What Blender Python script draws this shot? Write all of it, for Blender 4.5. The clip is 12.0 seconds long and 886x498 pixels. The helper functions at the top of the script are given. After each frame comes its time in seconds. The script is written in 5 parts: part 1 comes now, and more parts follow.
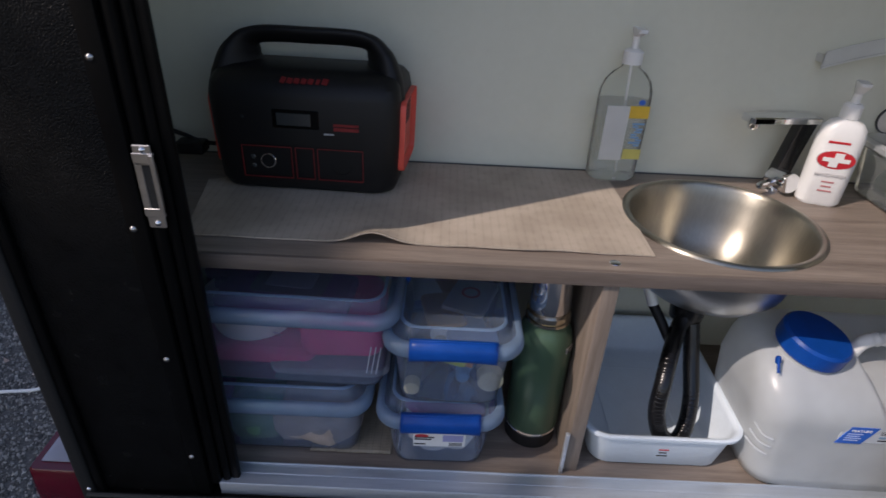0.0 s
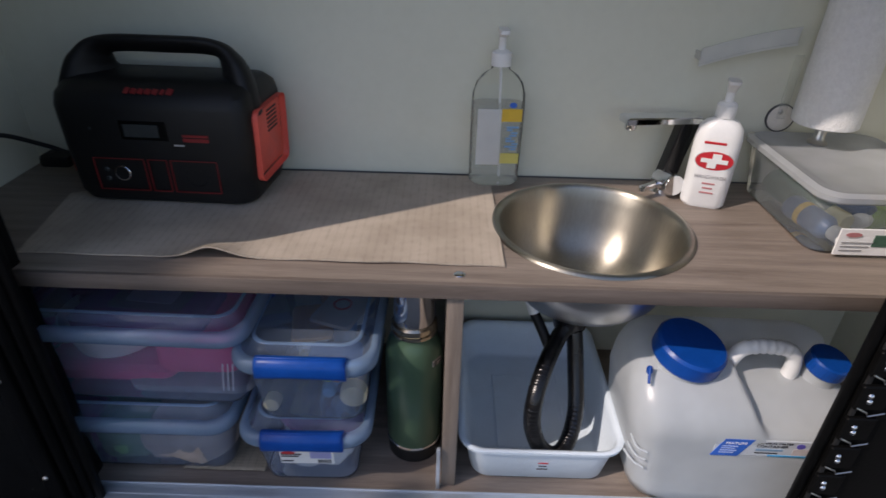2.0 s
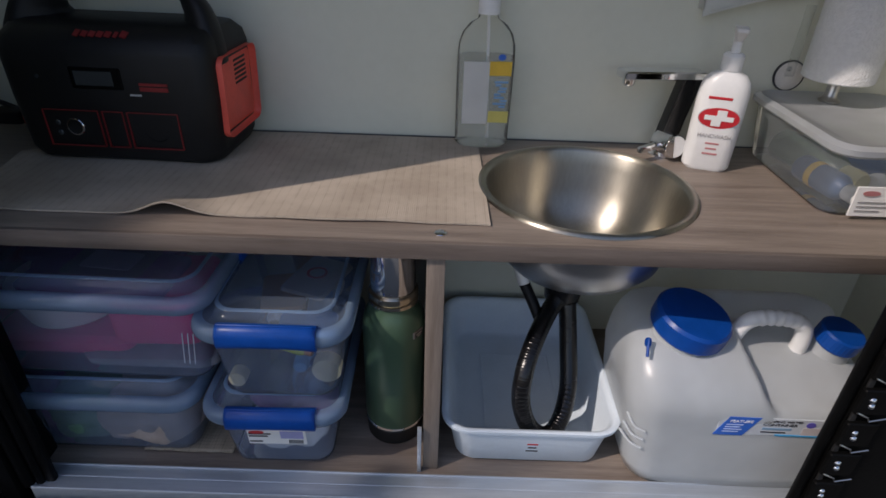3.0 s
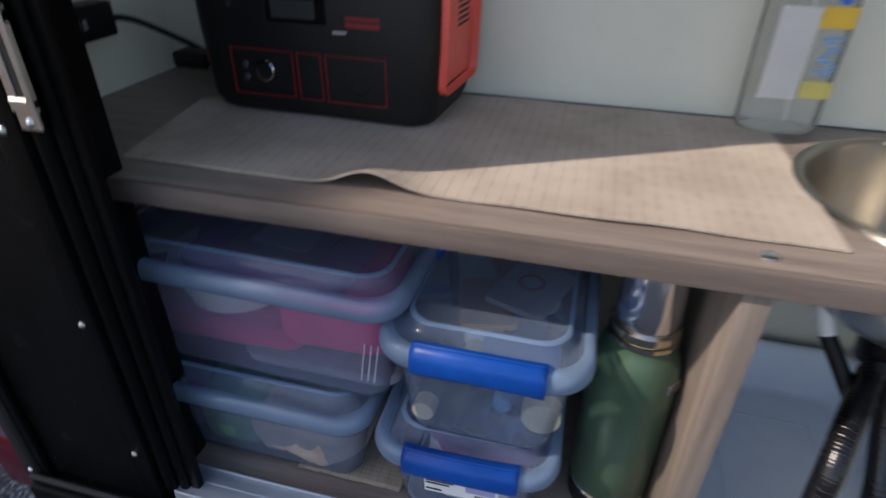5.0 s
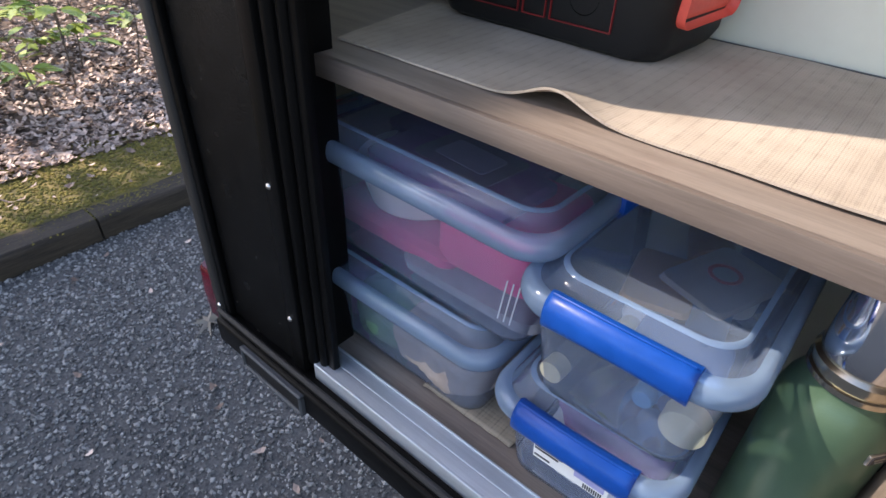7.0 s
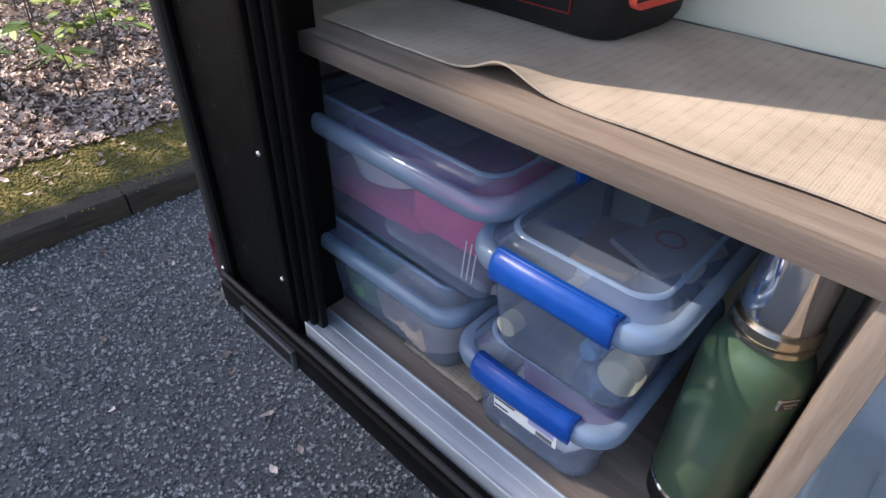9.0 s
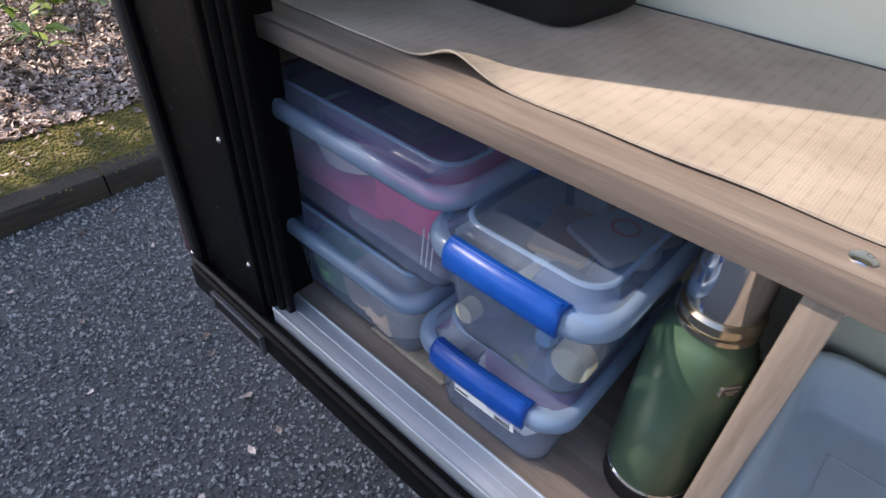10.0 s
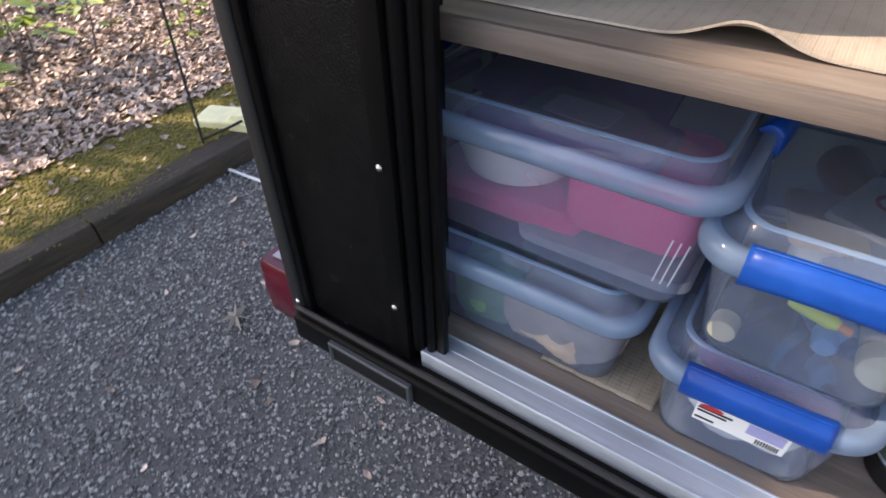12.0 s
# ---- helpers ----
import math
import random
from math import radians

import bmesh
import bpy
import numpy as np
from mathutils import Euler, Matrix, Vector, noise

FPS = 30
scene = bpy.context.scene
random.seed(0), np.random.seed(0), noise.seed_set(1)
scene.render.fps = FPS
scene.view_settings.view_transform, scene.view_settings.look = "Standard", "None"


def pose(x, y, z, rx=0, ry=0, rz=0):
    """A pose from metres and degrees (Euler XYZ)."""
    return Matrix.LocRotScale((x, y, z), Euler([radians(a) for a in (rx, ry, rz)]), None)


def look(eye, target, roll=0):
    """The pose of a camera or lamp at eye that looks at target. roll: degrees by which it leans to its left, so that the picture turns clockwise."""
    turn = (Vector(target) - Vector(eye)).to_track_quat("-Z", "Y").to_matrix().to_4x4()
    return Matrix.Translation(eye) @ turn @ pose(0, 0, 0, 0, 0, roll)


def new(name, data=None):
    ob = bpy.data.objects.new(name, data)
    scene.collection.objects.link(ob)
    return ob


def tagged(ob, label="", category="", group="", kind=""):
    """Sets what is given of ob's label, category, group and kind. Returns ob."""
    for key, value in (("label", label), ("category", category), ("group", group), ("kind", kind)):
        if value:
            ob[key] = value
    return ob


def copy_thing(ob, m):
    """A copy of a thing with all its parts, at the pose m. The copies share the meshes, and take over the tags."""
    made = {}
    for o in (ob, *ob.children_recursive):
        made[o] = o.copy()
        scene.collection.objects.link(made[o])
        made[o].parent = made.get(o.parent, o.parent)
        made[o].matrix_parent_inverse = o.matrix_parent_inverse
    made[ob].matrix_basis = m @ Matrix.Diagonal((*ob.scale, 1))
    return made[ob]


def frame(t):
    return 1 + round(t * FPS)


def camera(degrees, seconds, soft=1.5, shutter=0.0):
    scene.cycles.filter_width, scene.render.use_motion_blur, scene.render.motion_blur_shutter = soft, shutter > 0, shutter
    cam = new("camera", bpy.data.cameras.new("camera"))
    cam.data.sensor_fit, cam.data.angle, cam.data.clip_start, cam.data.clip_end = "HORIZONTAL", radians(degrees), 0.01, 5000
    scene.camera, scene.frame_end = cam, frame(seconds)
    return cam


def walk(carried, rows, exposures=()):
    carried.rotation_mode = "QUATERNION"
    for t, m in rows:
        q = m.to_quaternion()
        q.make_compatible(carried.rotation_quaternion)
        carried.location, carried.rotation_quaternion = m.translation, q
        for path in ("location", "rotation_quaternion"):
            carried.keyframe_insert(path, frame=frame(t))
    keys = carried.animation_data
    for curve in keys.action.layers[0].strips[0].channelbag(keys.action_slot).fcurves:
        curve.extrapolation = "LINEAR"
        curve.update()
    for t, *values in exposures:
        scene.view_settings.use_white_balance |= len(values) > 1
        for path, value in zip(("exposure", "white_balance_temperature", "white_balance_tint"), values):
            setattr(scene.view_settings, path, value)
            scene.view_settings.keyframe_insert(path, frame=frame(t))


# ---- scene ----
cam = camera(74.7, 12.0, shutter=0.5)
PATH = [
    (0, (0.051, -0.019, 1.559), (0.067, 1.707, 0.548), 3.0),
    (0.2, (0.027, -0.009, 1.557), (0.054, 1.709, 0.532), 3.3),
    (0.5, (0.039, -0.002, 1.551), (0.055, 1.718, 0.531), 3.0),
    (1, (0.101, 0.004, 1.57), (0.11, 1.719, 0.541), 2.7),
    (1.5, (0.176, 0.007, 1.583), (0.172, 1.726, 0.562), 2.2),
    (2, (0.295, 0.022, 1.57), (0.288, 1.744, 0.553), 1.6),
    (2.2, (0.316, 0.04, 1.561), (0.312, 1.754, 0.531), 1.7),
    (2.5, (0.323, 0.043, 1.525), (0.331, 1.767, 0.511), 1.8),
    (2.7, (0.321, 0.049, 1.505), (0.341, 1.772, 0.488), 2.2),
    (4.3, (0.263, 0.1, 1.462), (0.103, 1.788, 0.401), 0.1),
    (4.5, (0.2, 0.1, 1.466), (0.014, 1.789, 0.412), 0.0),
    (5, (0.15, 0.259, 1.373), (-0.26, 1.902, 0.309), 1.0),
    (5.5, (0.154, 0.293, 1.283), (-0.551, 1.822, 0.203), 2.3),
    (6, (0.168, 0.291, 1.291), (-0.692, 1.685, 0.143), 2.8),
    (6.3, (0.178, 0.303, 1.304), (-0.764, 1.63, 0.142), 3.3),
    (6.5, (0.173, 0.309, 1.314), (-0.769, 1.615, 0.128), 2.4),
    (6.7, (0.176, 0.309, 1.315), (-0.797, 1.593, 0.129), 2.4),
    (8.3, (0.318, 0.344, 1.327), (-0.782, 1.509, 0.13), 1.7),
    (8.5, (0.332, 0.347, 1.309), (-0.77, 1.515, 0.117), 1.6),
    (8.8, (0.304, 0.333, 1.322), (-0.769, 1.506, 0.109), 2.0),
    (9, (0.284, 0.311, 1.328), (-0.794, 1.476, 0.111), 1.8),
    (9.5, (0.286, 0.354, 1.321), (-0.769, 1.508, 0.075), 2.2),
    (10, (0.309, 0.34, 1.339), (-0.716, 1.493, 0.066), 2.5),
    (10.5, (0.333, 0.351, 1.327), (-0.688, 1.51, 0.056), 1.8),
    (11, (0.313, 0.345, 1.322), (-0.691, 1.496, 0.03), 0.4),
    (11.5, (0.166, 0.277, 1.32), (-0.807, 1.445, 0.021), -0.4),
    (11.6, (0.115, 0.262, 1.315), (-0.836, 1.436, 0.005), -0.6),
    (12, (0.016, 0.241, 1.294), (-0.871, 1.488, 0.006), -1.8),
]
EXPOSURES = [(0.0, 0.18, 6800, 20), (0.5, 0.48, 6800, 20), (1.5, 0.38, 6750, 20), (2.5, 0.08, 6700, 18), (4.5, -0.15, 6750, 20), (5.0, 0.72, 6800, 18), (5.5, 1.15, 6950, 18),
             (6.0, 1.52, 7050, 18), (6.5, 1.58, 7100, 18), (9.0, 1.36, 7050, 18), (10.5, 1.32, 7000, 18), (11.3, 1.50, 7300, 19), (12.0, 1.68, 7800, 20)]
walk(cam, [(t, look(eye, target, roll)) for t, eye, target, roll in PATH], EXPOSURES)

# ---- light ----
SUN_EL, SUN_FROM = radians(43), (-0.885, -0.466)
world = bpy.data.worlds.new("sky")
scene.world = world
world.use_nodes = True
wn = world.node_tree
sky = wn.nodes.new("ShaderNodeTexSky")
sky.sky_type, sky.sun_disc = "NISHITA", False
sky.sun_elevation = SUN_EL
sky.sun_rotation = math.atan2(SUN_FROM[0], SUN_FROM[1])
wn.links.new(sky.outputs["Color"], wn.nodes["Background"].inputs["Color"])
wn.nodes["Background"].inputs["Strength"].default_value = 0.15
sun = new("sun", bpy.data.lights.new("sun", "SUN"))
sun.data.energy, sun.data.angle, sun.data.color = 2.6, radians(0.6), (1.0, 0.93, 0.84)
sun.matrix_world = look((SUN_FROM[0] * 30, SUN_FROM[1] * 30, 30 * math.tan(SUN_EL)), (0, 0, 0))


# ---- materials ----
def material(name, dark, light, rough=0.5, metal=0.0, scale=20.0, stretch=(1, 1, 1), bump=0.2, fine=200.0, spec=0.5,
             rough_var=0.1, island=0.0, coat=0.0):
    """Two colours mixed by coarse and fine noise, with uneven gloss and a fine relief."""
    m = bpy.data.materials.new(name)
    m.use_nodes = True
    n, k = m.node_tree.nodes, m.node_tree.links
    b = n["Principled BSDF"]
    tc = n.new("ShaderNodeTexCoord")
    mp = n.new("ShaderNodeMapping")
    mp.inputs["Scale"].default_value = stretch
    k.new(tc.outputs["Object"], mp.inputs["Vector"])
    a = n.new("ShaderNodeTexNoise")
    a.inputs["Scale"].default_value, a.inputs["Detail"].default_value = scale, 5
    f = n.new("ShaderNodeTexNoise")
    f.inputs["Scale"].default_value, f.inputs["Detail"].default_value = fine, 3
    for t in (a, f):
        k.new(mp.outputs["Vector"], t.inputs["Vector"])
    mix = n.new("ShaderNodeMath")
    mix.operation = "MULTIPLY_ADD"
    k.new(a.outputs["Fac"], mix.inputs[0])
    mix.inputs[1].default_value = 0.7
    low = n.new("ShaderNodeMath")
    low.operation = "MULTIPLY"
    k.new(f.outputs["Fac"], low.inputs[0])
    low.inputs[1].default_value = 0.3
    k.new(low.outputs[0], mix.inputs[2])
    last = mix.outputs[0]
    if island:
        g = n.new("ShaderNodeNewGeometry")
        w = n.new("ShaderNodeMix")
        w.inputs[0].default_value = island
        k.new(last, w.inputs[2])
        k.new(g.outputs["Random Per Island"], w.inputs[3])
        last = w.outputs[0]
    r = n.new("ShaderNodeValToRGB")
    r.color_ramp.elements[0].position, r.color_ramp.elements[1].position = (0.05, 0.95) if island else (0.3, 0.7)
    r.color_ramp.elements[0].color, r.color_ramp.elements[1].color = (*dark, 1), (*light, 1)
    k.new(last, r.inputs[0])
    k.new(r.outputs["Color"], b.inputs["Base Color"])
    rr_ = n.new("ShaderNodeMapRange")
    rr_.inputs["To Min"].default_value, rr_.inputs["To Max"].default_value = max(0.02, rough - rough_var), min(1, rough + rough_var)
    k.new(a.outputs["Fac"], rr_.inputs["Value"])
    k.new(rr_.outputs["Result"], b.inputs["Roughness"])
    b.inputs["Metallic"].default_value = metal
    b.inputs["Specular IOR Level"].default_value = spec
    b.inputs["Coat Weight"].default_value = coat
    if bump:
        bp = n.new("ShaderNodeBump")
        bp.inputs["Strength"].default_value, bp.inputs["Distance"].default_value = bump, 0.002
        k.new(f.outputs["Fac"], bp.inputs["Height"])
        k.new(bp.outputs["Normal"], b.inputs["Normal"])
    return m


def clear_plastic(name, tint, milk, rough=0.15, see=(0.97, 0.98, 1.0), ior=1.45):
    """Thin moulded plastic: most light goes straight on, some is scattered by the milky body, and the surface is glossy."""
    m = bpy.data.materials.new(name)
    m.use_nodes = True
    n, k = m.node_tree.nodes, m.node_tree.links
    n.remove(n["Principled BSDF"])
    tr, di, tl, gl = (n.new("ShaderNodeBsdf" + s) for s in ("Transparent", "Diffuse", "Translucent", "Glossy"))
    tr.inputs["Color"].default_value = (*see, 1)
    di.inputs["Color"].default_value = tl.inputs["Color"].default_value = (*tint, 1)
    gl.inputs["Roughness"].default_value = rough
    body, both, top = (n.new("ShaderNodeMixShader") for _ in range(3))
    k.new(di.outputs[0], body.inputs[1])
    k.new(tl.outputs[0], body.inputs[2])
    noi = n.new("ShaderNodeTexNoise")
    noi.inputs["Scale"].default_value = 14
    tc = n.new("ShaderNodeTexCoord")
    k.new(tc.outputs["Object"], noi.inputs["Vector"])
    mr = n.new("ShaderNodeMapRange")
    mr.inputs["To Min"].default_value, mr.inputs["To Max"].default_value = milk * 0.8, min(1, milk * 1.2)
    k.new(noi.outputs["Fac"], mr.inputs["Value"])
    k.new(mr.outputs["Result"], both.inputs[0])
    k.new(tr.outputs[0], both.inputs[1])
    k.new(body.outputs[0], both.inputs[2])
    fr = n.new("ShaderNodeFresnel")
    fr.inputs["IOR"].default_value = ior
    k.new(fr.outputs[0], top.inputs[0])
    k.new(both.outputs[0], top.inputs[1])
    k.new(gl.outputs[0], top.inputs[2])
    k.new(top.outputs[0], n["Material Output"].inputs["Surface"])
    return m


def plain(name, col, rough=0.45, metal=0.0, vary=0.12, **more):
    return material(name, tuple(c * (1 - vary) for c in col), tuple(min(1, c * (1 + vary)) for c in col), rough, metal, **more)


LAMINATE = material("grey_wood_laminate", (0.145, 0.113, 0.092), (0.31, 0.255, 0.21), 0.42, scale=7, stretch=(0.5, 9, 9), fine=60, bump=0.12)
LAMINATE_UP = material("grey_wood_laminate_upright", (0.14, 0.11, 0.088), (0.28, 0.23, 0.19), 0.42, scale=7, stretch=(9, 9, 0.5), fine=60, bump=0.12)
SINK_STEEL = material("satin_sink_steel", (0.35, 0.325, 0.275), (0.47, 0.445, 0.385), 0.36, 1.0, scale=9, stretch=(1, 1, 0.2), bump=0.0, rough_var=0.06)
# Laminate darkened in the colour, standing in for dim light on the front edge.
EDGE_BAND_SHADED = material("shaded_wood_edge_band", (0.095, 0.074, 0.061), (0.185, 0.148, 0.124), 0.5, scale=7, stretch=(0.5, 9, 9), fine=60, bump=0.12)
# the bowl is brushed round its axis
_n, _k = SINK_STEEL.node_tree.nodes, SINK_STEEL.node_tree.links
_tan = _n.new("ShaderNodeTangent")
_tan.direction_type, _tan.axis = "RADIAL", "Z"
_k.new(_tan.outputs["Tangent"], _n["Principled BSDF"].inputs["Tangent"])
_n["Principled BSDF"].inputs["Anisotropic"].default_value = 0.8
_n["Principled BSDF"].inputs["Anisotropic Rotation"].default_value = 0.25
HOSE = plain("black_gloss_hose", (0.006, 0.006, 0.007), 0.25)
WALLBOARD = material("glossy_pale_wallboard", (0.685, 0.685, 0.565), (0.745, 0.745, 0.625), 0.2, scale=3, fine=60, bump=0.03, spec=0.5)
BLACK_METAL = material("black_painted_metal", (0.003, 0.003, 0.003), (0.006, 0.006, 0.006), 0.38, scale=8, bump=0.1, spec=0.07)
BLACK_SKIN = material("black_textured_skin", (0.004, 0.004, 0.004), (0.009, 0.009, 0.009), 0.24, scale=30, fine=400, bump=1.0, spec=0.11)
BLACK_PLASTIC = material("black_plastic", (0.005, 0.005, 0.0055), (0.010, 0.010, 0.0105), 0.5, scale=15, fine=500, bump=0.15, spec=0.35)
RUBBER = plain("black_rubber", (0.012, 0.012, 0.012), 0.6)
GREY_RUBBER = plain("dark_grey_rubber", (0.05, 0.055, 0.06), 0.5)
ALUMINIUM = material("brushed_aluminium", (0.52, 0.57, 0.62), (0.64, 0.69, 0.74), 0.4, 0.6, scale=30, stretch=(0.3, 6, 6), bump=0.1)
STEEL = material("brushed_steel", (0.46, 0.45, 0.43), (0.60, 0.59, 0.57), 0.32, 1.0, scale=9, stretch=(1, 1, 8), bump=0.0, rough_var=0.05)
CHROME = plain("chrome", (0.75, 0.76, 0.78), 0.07, 1.0, 0.04, rough_var=0.03, bump=0.0)
ORANGE = plain("orange_plastic", (0.80, 0.105, 0.07), 0.45)
RED_PRINT = plain("red_print", (0.22, 0.013, 0.014), 0.5)
BLUE_CLIP = material("blue_plastic", (0.001, 0.050, 0.26), (0.002, 0.064, 0.33), 0.36, scale=60, bump=0.05, spec=0.3)
BIN_CLEAR = clear_plastic("clear_bin_plastic", (0.55, 0.70, 1.0), 0.29, 0.12, (0.94, 0.97, 1.0), ior=1.4)
LID_CLEAR = clear_plastic("milky_lid_plastic", (0.54, 0.72, 1.0), 0.28, 0.10, (0.93, 0.97, 1.0), ior=1.4)
RIM_CLEAR = clear_plastic("thick_rim_plastic", (0.50, 0.72, 1.0), 0.50, 0.07, (0.85, 0.93, 1.0), ior=1.5)
BOTTLE_CLEAR = clear_plastic("clear_bottle_plastic", (0.90, 0.92, 0.86), 0.16, 0.12, (0.99, 0.99, 0.98), ior=1.10)
GREEN_ENAMEL = material("green_hammered_enamel", (0.055, 0.105, 0.065), (0.062, 0.117, 0.072), 0.32, 0.2, scale=25, fine=700, bump=0.06, rough_var=0.03)
TUB = plain("white_blue_plastic", (0.68, 0.77, 0.84), 0.4, vary=0.05)
JUG = clear_plastic("milky_jug_plastic", (0.86, 0.91, 0.93), 0.93, 0.3)
WHITE = plain("white_plastic", (0.82, 0.82, 0.80), 0.35, vary=0.04, bump=0.05)
PAPER = plain("white_paper", (0.80, 0.80, 0.78), 0.8, vary=0.04)
YELLOW = plain("yellow_print", (0.75, 0.48, 0.05), 0.5)
LABEL_BLUE = plain("blue_print", (0.03, 0.13, 0.52), 0.45)
INK = plain("dark_print", (0.03, 0.03, 0.035), 0.5)
RED = plain("red_label", (0.55, 0.02, 0.03), 0.45)
GRAVEL = material("grey_gravel", (0.030, 0.030, 0.031), (0.42, 0.405, 0.38), 0.75, scale=60, fine=400, bump=0.4, island=0.75)
GRIT = material("gravel_bed", (0.035, 0.035, 0.034), (0.16, 0.156, 0.147), 0.9, scale=120, fine=500, bump=0.8)
MOSS = material("mossy_ground", (0.045, 0.045, 0.015), (0.25, 0.185, 0.06), 0.95, scale=9, fine=150, bump=1.0)
SOIL = material("forest_soil", (0.06, 0.04, 0.028), (0.20, 0.14, 0.10), 0.95, scale=14, fine=120, bump=1.0)
TIMBER = material("weathered_timber", (0.010, 0.007, 0.005), (0.060, 0.045, 0.030), 0.9, scale=12, stretch=(8, 0.6, 8), fine=60, bump=0.8)
LITTER = material("dry_leaves", (0.07, 0.035, 0.02), (0.86, 0.66, 0.54), 0.55, scale=40, island=0.8, bump=0.2)
LEAF = material("green_leaf", (0.09, 0.17, 0.02), (0.33, 0.40, 0.06), 0.5, scale=40, island=0.6, bump=0.2)
BARK = material("bark", (0.05, 0.04, 0.03), (0.13, 0.10, 0.08), 0.9, scale=20, bump=1.0)
TAIL_RED = plain("red_lens", (0.10, 0.004, 0.014), 0.12)


# ---- mesh helpers ----
def part(name, bm, mat, parent=None, label="", sharp=35):
    """One mesh object out of a bmesh, under its thing (or on its own)."""
    me = bpy.data.meshes.new(name)
    bmesh.ops.recalc_face_normals(bm, faces=bm.faces)
    for f in bm.faces:
        f.smooth = True
    bm.to_mesh(me)
    bm.free()
    me.set_sharp_from_angle(angle=radians(sharp))
    me.materials.append(mat)
    ob = new(name, me)
    ob.parent = parent
    return tagged(ob, label)


def thing(name, x, y, z, label, category, group="", kind="", rz=0, rx=0):
    ob = new(name)
    ob.matrix_world = pose(x, y, z, rx, 0, rz)
    ob.empty_display_size = 0.05
    return tagged(ob, label, category, group, kind)


def box(lo, hi, bevel=0.002, seg=2, bm=None, turn=None):
    bm = bm or bmesh.new()
    lo, hi = Vector(lo), Vector(hi)
    m = Matrix.Translation((lo + hi) / 2) @ (turn or Matrix()) @ Matrix.Diagonal((*(hi - lo), 1))
    vs = bmesh.ops.create_cube(bm, size=1, matrix=m)["verts"]
    if bevel:
        es = list({e for v in vs for e in v.link_edges})
        bmesh.ops.bevel(bm, geom=es, offset=bevel, segments=seg, affect="EDGES", profile=0.5)
    return bm


def ring(w, d, r, z, n=5, cx=0.0, cy=0.0):
    """A rounded rectangle, w by d, at the height z."""
    r = min(r, w / 2 - 1e-4, d / 2 - 1e-4)
    out = []
    for q, (sx, sy) in enumerate(((1, 1), (-1, 1), (-1, -1), (1, -1))):
        for i in range(n + 1):
            a = math.pi / 2 * (q + i / n)
            out.append(Vector((cx + sx * (w / 2 - r) + r * math.cos(a), cy + sy * (d / 2 - r) + r * math.sin(a), z)))
    return out


def circle(r, z, n=32, cx=0.0, cy=0.0):
    return [Vector((cx + r * math.cos(i * math.tau / n), cy + r * math.sin(i * math.tau / n), z)) for i in range(n)]


def loft(loops, first=True, last=True, bm=None, m=None):
    """A skin over loops of equal count; its ends are closed where wanted."""
    bm = bm or bmesh.new()
    rows = [[bm.verts.new(m @ p if m else p) for p in lp] for lp in loops]
    for a, b in zip(rows, rows[1:]):
        for i in range(len(a)):
            j = (i + 1) % len(a)
            bm.faces.new((a[i], a[j], b[j], b[i]))
    if first:
        bm.faces.new(rows[0][::-1])
    if last:
        bm.faces.new(rows[-1])
    return bm


def lathe(profile, n=36, bm=None, m=None, first=True, last=True):
    return loft([circle(max(r, 1e-4), z, n) for r, z in profile], first, last, bm, m)


def glide(pts, steps=8):
    """A smooth line through the points."""
    p = [Vector(q) for q in pts]
    p = [2 * p[0] - p[1], *p, 2 * p[-1] - p[-2]]
    out = []
    for a, b, c, d in zip(p, p[1:], p[2:], p[3:]):
        for i in range(steps):
            t = i / steps
            out.append(0.5 * (2 * b + (c - a) * t + (2 * a - 5 * b + 4 * c - d) * t * t + (3 * b - a - 3 * c + d) * t ** 3))
    return out + [p[-2]]


def tube(pts, r, n=10, bm=None, flat=1.0):
    """A round bar along the points; r is one radius or a function of the share of the way."""
    loops = []
    up = Vector((0.13, 0.21, 0.97))
    for i, p in enumerate(pts):
        way = (pts[min(i + 1, len(pts) - 1)] - pts[max(i - 1, 0)]).normalized()
        a = way.cross(up).normalized() if abs(way.dot(up)) < 0.98 else way.cross(Vector((1, 0, 0))).normalized()
        b = way.cross(a)
        up = -b if b.dot(up) < 0 else b
        rad = r(i / (len(pts) - 1)) if callable(r) else r
        loops.append([p + rad * (math.cos(k * math.tau / n) * a + flat * math.sin(k * math.tau / n) * up) for k in range(n)])
    return loft(loops, bm=bm)


def lettering(name, words, size, mat, parent, m, depth=0.0004):
    cu = bpy.data.curves.new(name, "FONT")
    cu.body, cu.size, cu.extrude, cu.align_x = words, size, depth, "CENTER"
    tmp = bpy.data.objects.new(name, cu)
    scene.collection.objects.link(tmp)
    me = bpy.data.meshes.new_from_object(tmp.evaluated_get(bpy.context.evaluated_depsgraph_get()))
    bpy.data.objects.remove(tmp)
    me.materials.clear()
    me.materials.append(mat)
    ob = new(name, me)
    ob.parent = parent
    ob.matrix_local = m
    return ob


# ---- the galley's shell ----
FLOOR_Z, BACK_Y, LEFT_X, RIGHT_X, HEAD_Z = 0.674, 1.093, -0.515, 1.20, 1.985
COUNTER_Y, COUNTER_Z = 0.700, 1.112


def structure(name, bm, mat, label):
    return tagged(part(name, bm, mat), label, name.rstrip("_0123456789").split("_")[0], kind="structure")


